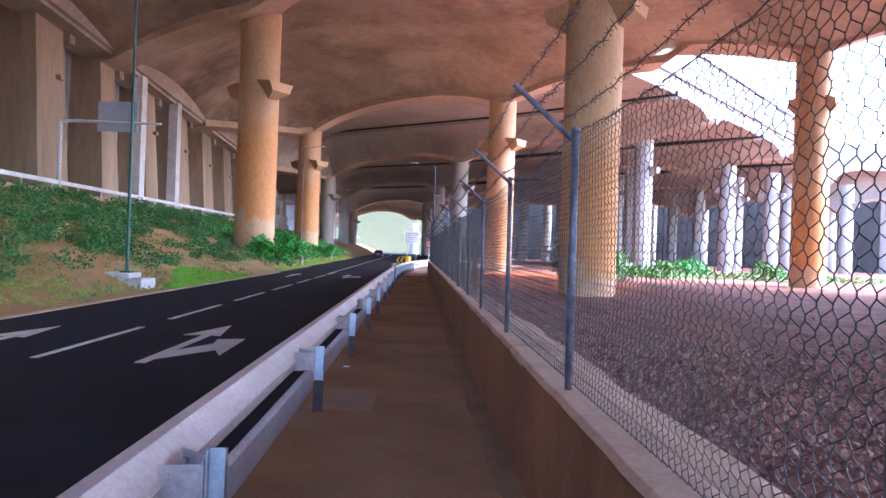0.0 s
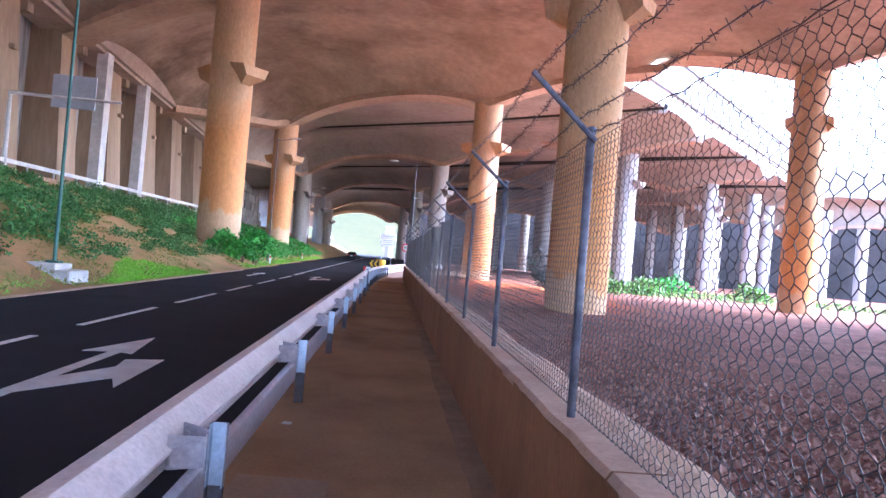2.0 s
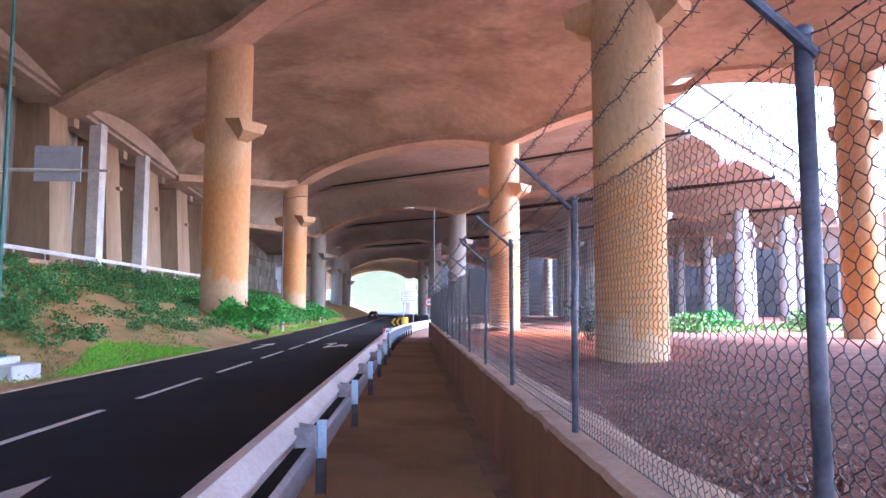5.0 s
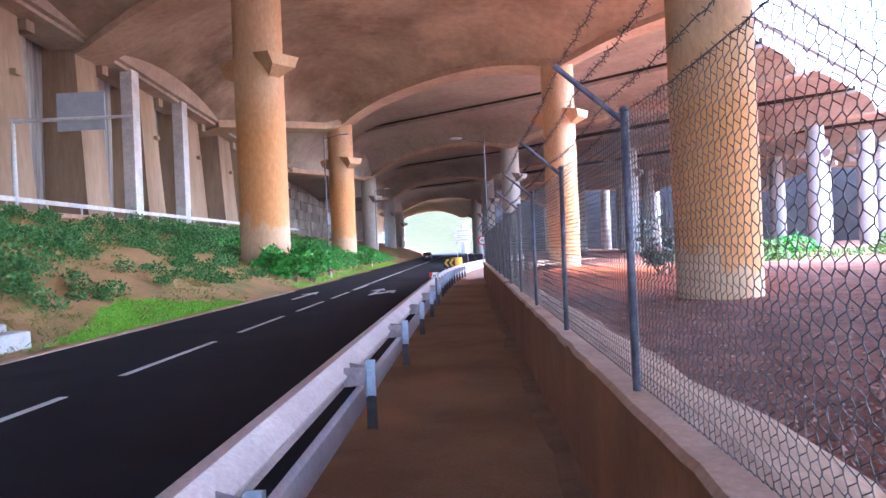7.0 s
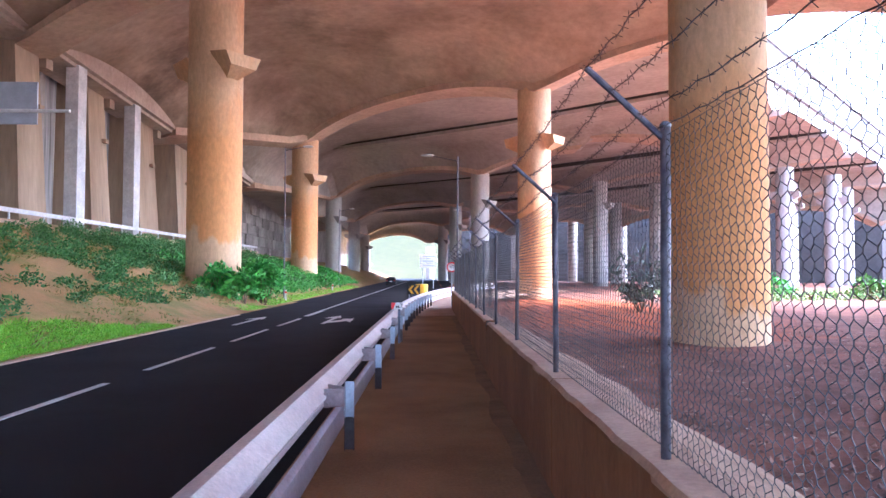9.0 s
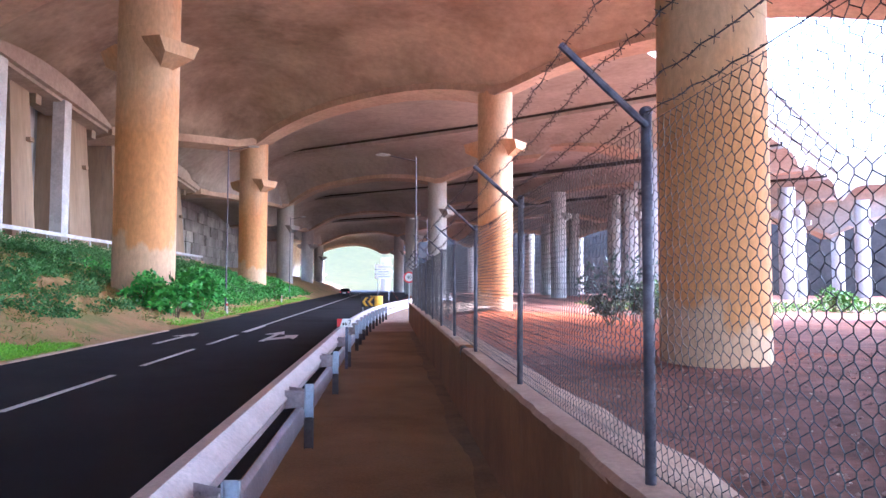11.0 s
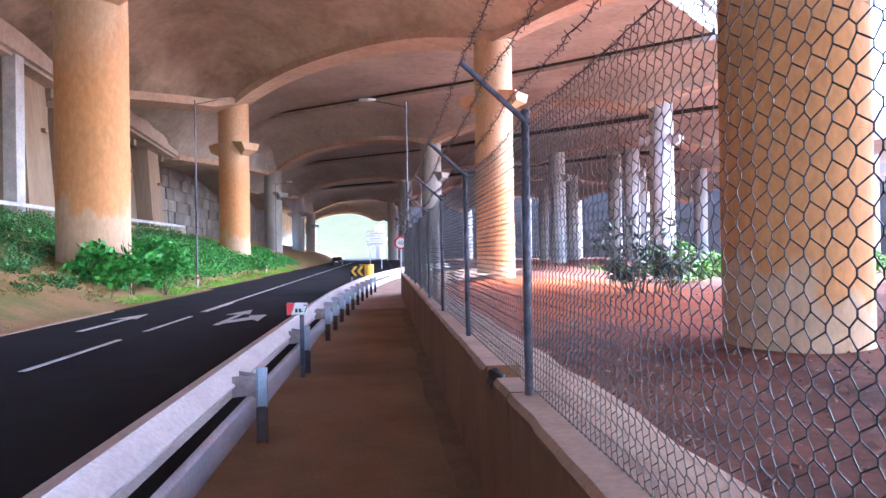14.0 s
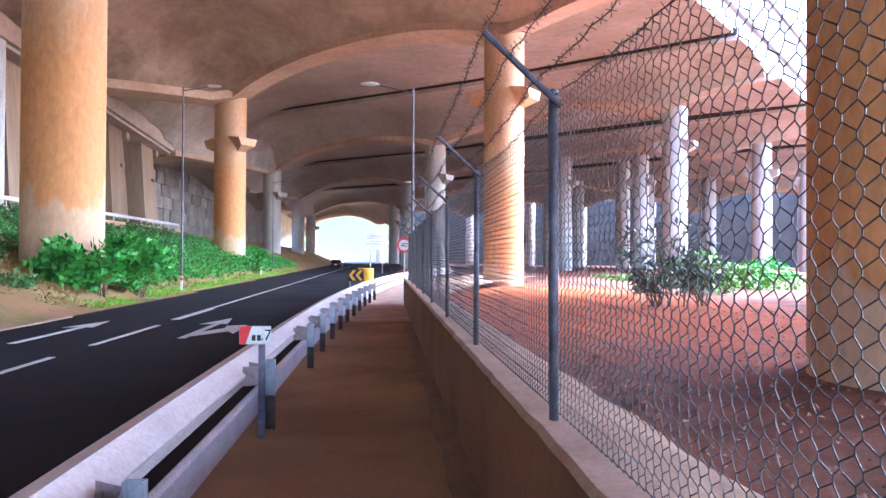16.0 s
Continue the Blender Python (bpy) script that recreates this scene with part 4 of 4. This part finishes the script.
for i in range(260):
    y = 6 + 20 * rng.random()
    x = road_edge(y) - 0.5 - 1.6 * rng.random()
    if jitter(x, y, 0.4, 12.0) > 0.1:
        bright.append(leaves(14, (x, y, bank_z(x, y) - 0.03), (0.3, 0.3, 0.05), 0.14, i + 61000, 0.0, 6))
for i in range(900):
    y = 58 + 75 * rng.random()
    x = road_edge(y) - 1.6 - 7 * rng.random()
    s = rng.uniform(0.4, 0.9)
    groundcover.append(leaves(40, (x, y, bank_z(x, y) - 0.05), (s, s, s), 0.26, i + 15000, 0.2))
for nm, lst, m_, lb in (("shrubs", shrubs, LEAF_DARK, "low dark green shrubs on the bank"), ("dry_grass", dry, LEAF_DRY, "dry yellowish grass tufts on the bank"),
                        ("grass", bright, LEAF_BRIGHT, "bright green grass along the road edge"), ("ground_cover", groundcover, LEAF_MID, "dense green creeper on the bank")):
    tagged(raw(nm, *merge(lst), m_), lb, "plants", kind="stuff")


def bush(x, y, z, sx, sy, sz, n, size, material, seed, label):
    g = tagged(empty("bush", (x, y, z)), label, "bush")
    r_ = random.Random(seed)
    tips = []
    for i in range(9):
        a = r_.uniform(0, 6.283)
        tip = (sx * 0.6 * math.cos(a) * r_.random(), sy * 0.6 * math.sin(a) * r_.random(), sz * r_.uniform(0.5, 0.85))
        part("stem", tubem((0.1 * math.cos(a), 0.1 * math.sin(a), -0.1), tip, 0.03, 0.01, seg=6), BARK, g)
        tips.append(tip)
    parts = []
    for i in range(14):
        a, rr = r_.uniform(0, 6.283), r_.random() ** 0.6
        h = r_.random()
        c = (sx * rr * math.cos(a), sy * rr * math.sin(a), sz * h * (1 - 0.5 * rr))
        parts.append(leaves(n // 14, c, (sx * 0.38, sy * 0.38, sz * 0.32), size, seed * 100 + i, 0.6, 1.7))
    raw("leaves", *merge(parts), material, g)
    return g


bush(-11.3, 53.2, bank_z(-11.3, 53.2), 1.3, 1.1, 3.1, 1300, 0.34, LEAF_MID, 1, "leafy bright green bush at the foot of a column")
bush(-10.9, 56.5, bank_z(-10.9, 56.5), 1.3, 1.2, 2.6, 1200, 0.34, LEAF_MID, 2, "leafy bright green bush at the foot of a column")
bush(-12.6, 52.4, bank_z(-12.6, 52.4), 0.9, 0.8, 1.7, 600, 0.32, LEAF_MID, 3, "leafy bright green bush at the foot of a column")
bush(-12.4, 92.0, bank_z(-12.4, 92), 1.6, 1.6, 2.0, 700, 0.36, LEAF_MID, 4, "leafy green bush at the foot of a column")
bush(20.0, 68.0, right_z(20, 68), 2.2, 2.0, 3.2, 1200, 0.4, LEAF_SUN, 5, "light green rounded bush on bare ground")
bush(31.5, 84.0, right_z(31, 84), 2.6, 2.2, 1.6, 900, 0.4, LEAF_SUN, 6, "low light green bush on bare ground")
bush(36.0, 88.0, right_z(36, 88), 2.6, 2.2, 2.3, 900, 0.4, LEAF_MID, 7, "green bush on bare ground")
bush(41.0, 78.0, right_z(41, 78), 2.0, 2.2, 2.0, 800, 0.4, LEAF_SUN, 8, "light green bush on bare ground")
bush(27.0, 73.0, right_z(27, 73), 2.4, 2.0, 1.1, 700, 0.35, LEAF_SUN, 9, "low light green bush on bare ground")

# young tree with long grey-green leaves
tree = tagged(empty("young_tree", (12.3, 56.0, right_z(12.3, 56))), "young tree with long grey-green leaves on red soil", "tree")
clumps = []
r_ = random.Random(31)
for i in range(15):
    a = r_.uniform(0, 6.283)
    base = Vector((r_.uniform(0, 3.2), r_.uniform(-0.6, 0.6), -0.1))
    tip = base + Vector((math.cos(a) * r_.uniform(0.3, 1.2) - (1.5 if i < 3 else 0), math.sin(a) * 0.6, r_.uniform(1.2, 4.2)))
    bm = bmesh.new()
    tube(bm, base, base.lerp(tip, 0.5) + Vector((0.1, 0, 0.1)), 0.05, 0.03, seg=6)
    tube(bm, base.lerp(tip, 0.5) + Vector((0.1, 0, 0.1)), tip, 0.03, 0.012, seg=6)
    part("branch", bm, BARK, tree)
    for f_ in (0.45, 0.62, 0.8, 1.0):
        clumps.append(leaves(15, tuple(base.lerp(tip, f_)), (0.42, 0.42, 0.45), 0.5, 700 + i * 5 + int(f_ * 4), 0.7, 3.0))
raw("leaves", *merge(clumps), LEAF_GREY, tree)

# thin grass far off on the open ground, and stones
far_grass = []
for i in range(560):
    x, y = 24 + 45 * rng.random() ** 1.5, rng.uniform(74, 104)
    far_grass.append(leaves(12, (x, y, right_z(x, y) - 0.03), (0.8, 0.8, 0.3), 0.5, i + 22000, 0.0, 5))
tagged(raw("far_grass", *merge(far_grass), LEAF_SUN), "bright green grass in the daylight beyond the deck", "plants", kind="stuff")

vs, fs = [], []
for i in range(24000):
    y = -4 + 60 * rng.random() ** 1.5
    x = 1.9 + 15 * rng.random() ** 1.2
    if i >= 11000:
        # the dense rubble near the start of the wall
        y, x = rng.gauss(9.5, 5.0), 2.0 + abs(rng.gauss(0.0, 5.0))
    s = rng.uniform(0.02, 0.075) * (1.7 if rng.random() < 0.08 else 1)
    if y > 14:
        s *= 0.8
    z = right_z(x, y)
    o = len(vs)
    a = rng.uniform(0, 6.28)
    for (px, py, pz) in ((1, 0, 0), (0, 1, 0), (-1, 0, 0), (0, -1, 0), (0.2, 0.1, 0.8)):
        j = rng.uniform(0.6, 1.3)
        vs.append((x + s * j * (px * math.cos(a) - py * math.sin(a)), y + s * j * (px * math.sin(a) + py * math.cos(a)), z + s * j * pz - 0.004))
    fs += [(o, o + 1, o + 4), (o + 1, o + 2, o + 4), (o + 2, o + 3, o + 4), (o + 3, o, o + 4)]
tagged(raw("stones", vs, fs, STONES), "loose grey stones and rubble on bare ground", "stones", kind="stuff")

# Added wall to close the view; its dark colour stands for shaded depth.
far = part("wall_far", boxm(0, 195, -1, 1, -2, 23), DARKBACK)
far.matrix_basis = pose(4, 288, 0, 0, 0, bang)
tagged(far, "long dark wall added far behind the columns for the shaded depth", "wall", kind="structure")

# ---- far hillside beyond the end of the deck ----
hx = [-420 + 30 * i for i in range(29)]
hy = [330, 345, 370, 420, 480, 560]
grid_mesh("backdrop_hill", hx, hy, lambda x, y: -1.5 + (y - 330) * 0.34 + 9 * jitter(x, y, 0.012) * min(1, (y - 330) / 60), HILLGREEN,
          "sunlit green hillside beyond the end of the deck", "hill")

# ---- small things ----
# Black lump standing in for the coping's shaded hole and a dark piece.
plug = bmesh.new()
bmesh.ops.create_uvsphere(plug, u_segments=20, v_segments=14, radius=1.0, matrix=pose(0.84, 24.97, 0.86) @ Matrix.Diagonal((0.06, 0.15, 0.1, 1)))
for v_ in plug.verts:
    v_.co += 0.045 * noise.noise_vector(v_.co * 9.0) + 0.02 * noise.noise_vector(v_.co * 27.0)
tagged(part("plastic_scrap", plug, BLACK, smooth=True), "black lump for the shaded hole and dark piece in a break of the wall", "litter")
rng = random.Random(77)
vs, fs = [], []
for i in range(420):
    x, y = 2.6 + 20 * rng.random() ** 1.3, 4 + 50 * rng.random()
    z, s_, a = right_z(x, y) + 0.012, rng.uniform(0.015, 0.05), rng.uniform(0, 6.28)
    o = len(vs)
    for q, h in ((0, 0.0), (1.4, 0.012), (2.9, 0.004), (4.4, 0.016)):
        vs.append((x + s_ * math.cos(a + q) * rng.uniform(0.6, 1.3), y + s_ * math.sin(a + q), z + h))
        vs.append((vs[-1][0], vs[-1][1], vs[-1][2] - 0.012))
    fs += [(o, o + 2, o + 4, o + 6), (o + 1, o + 7, o + 5, o + 3)] + [(o + 2 * q, o + 2 * q + 1, o + (2 * q + 3) % 8, o + (2 * q + 2) % 8) for q in range(4)]
tagged(raw("pale_flakes", vs, fs, COPING), "small pale flakes of stone and litter on the bare ground", "stones", kind="stuff")
scrap = flat([(-1.12, 6.28), (-1.03, 6.26), (-1.02, 6.33), (-1.1, 6.36)], 0.012, 0.01)
tagged(part("paper_scrap", scrap, WHITE), "small crumpled white paper scrap on the footpath", "litter")
for x, y in ((-10.75, 62.5), (-11.6, 92.0)):
    dl = tagged(empty("delineator", (x, y, bank_z(x, y))), "short white roadside delineator post", "delineator", "delineators")
    part("post", boxm(-0.06, 0.06, -0.03, 0.03, -0.2, 0.85, 0.01), WHITE, dl)
    part("band", boxm(-0.063, 0.063, -0.033, 0.033, 0.6, 0.74), RED, dl, "red reflector band")
patch = flat([(-1.25, 3.5), (-0.52, 3.45), (-0.5, 4.6), (-1.2, 4.66)], 0.006, 0.02)
tagged(part("pavement_patch", patch, mat("repair_concrete", (0.42, 0.3, 0.19), (0.34, 0.235, 0.15), 0.85, scale=1.5, fine=30, bump=0.2)), "paler repair patch in the footpath", "pavement", kind="structure")
# Uneven strip, a little darker than the footpath, along the wall foot.
vd, fd = [], []
for i in range(241):
    y = -12 + 55.0 * i / 240
    w = 0.22 + 0.1 * jitter(y, 0, 0.6, 8.0) + 0.04 * jitter(y, 0, 3.0, 2.0)
    vd += [(0.79, y, 0.012), (0.79 - 0.5 * w, y, 0.011), (0.79 - w, y, -0.002)]
fd = [(3 * i + j, 3 * i + j + 1, 3 * i + j + 4, 3 * i + j + 3) for i in range(240) for j in range(2)]
tagged(raw("dirt_strip", vd, fd, mat("darker_paving", (0.3, 0.185, 0.1), (0.2, 0.122, 0.068), 0.95, scale=1.5, fine=30, bump=0.5)), "darker strip of uneven width along the foot of the wall", "dirt", kind="structure")
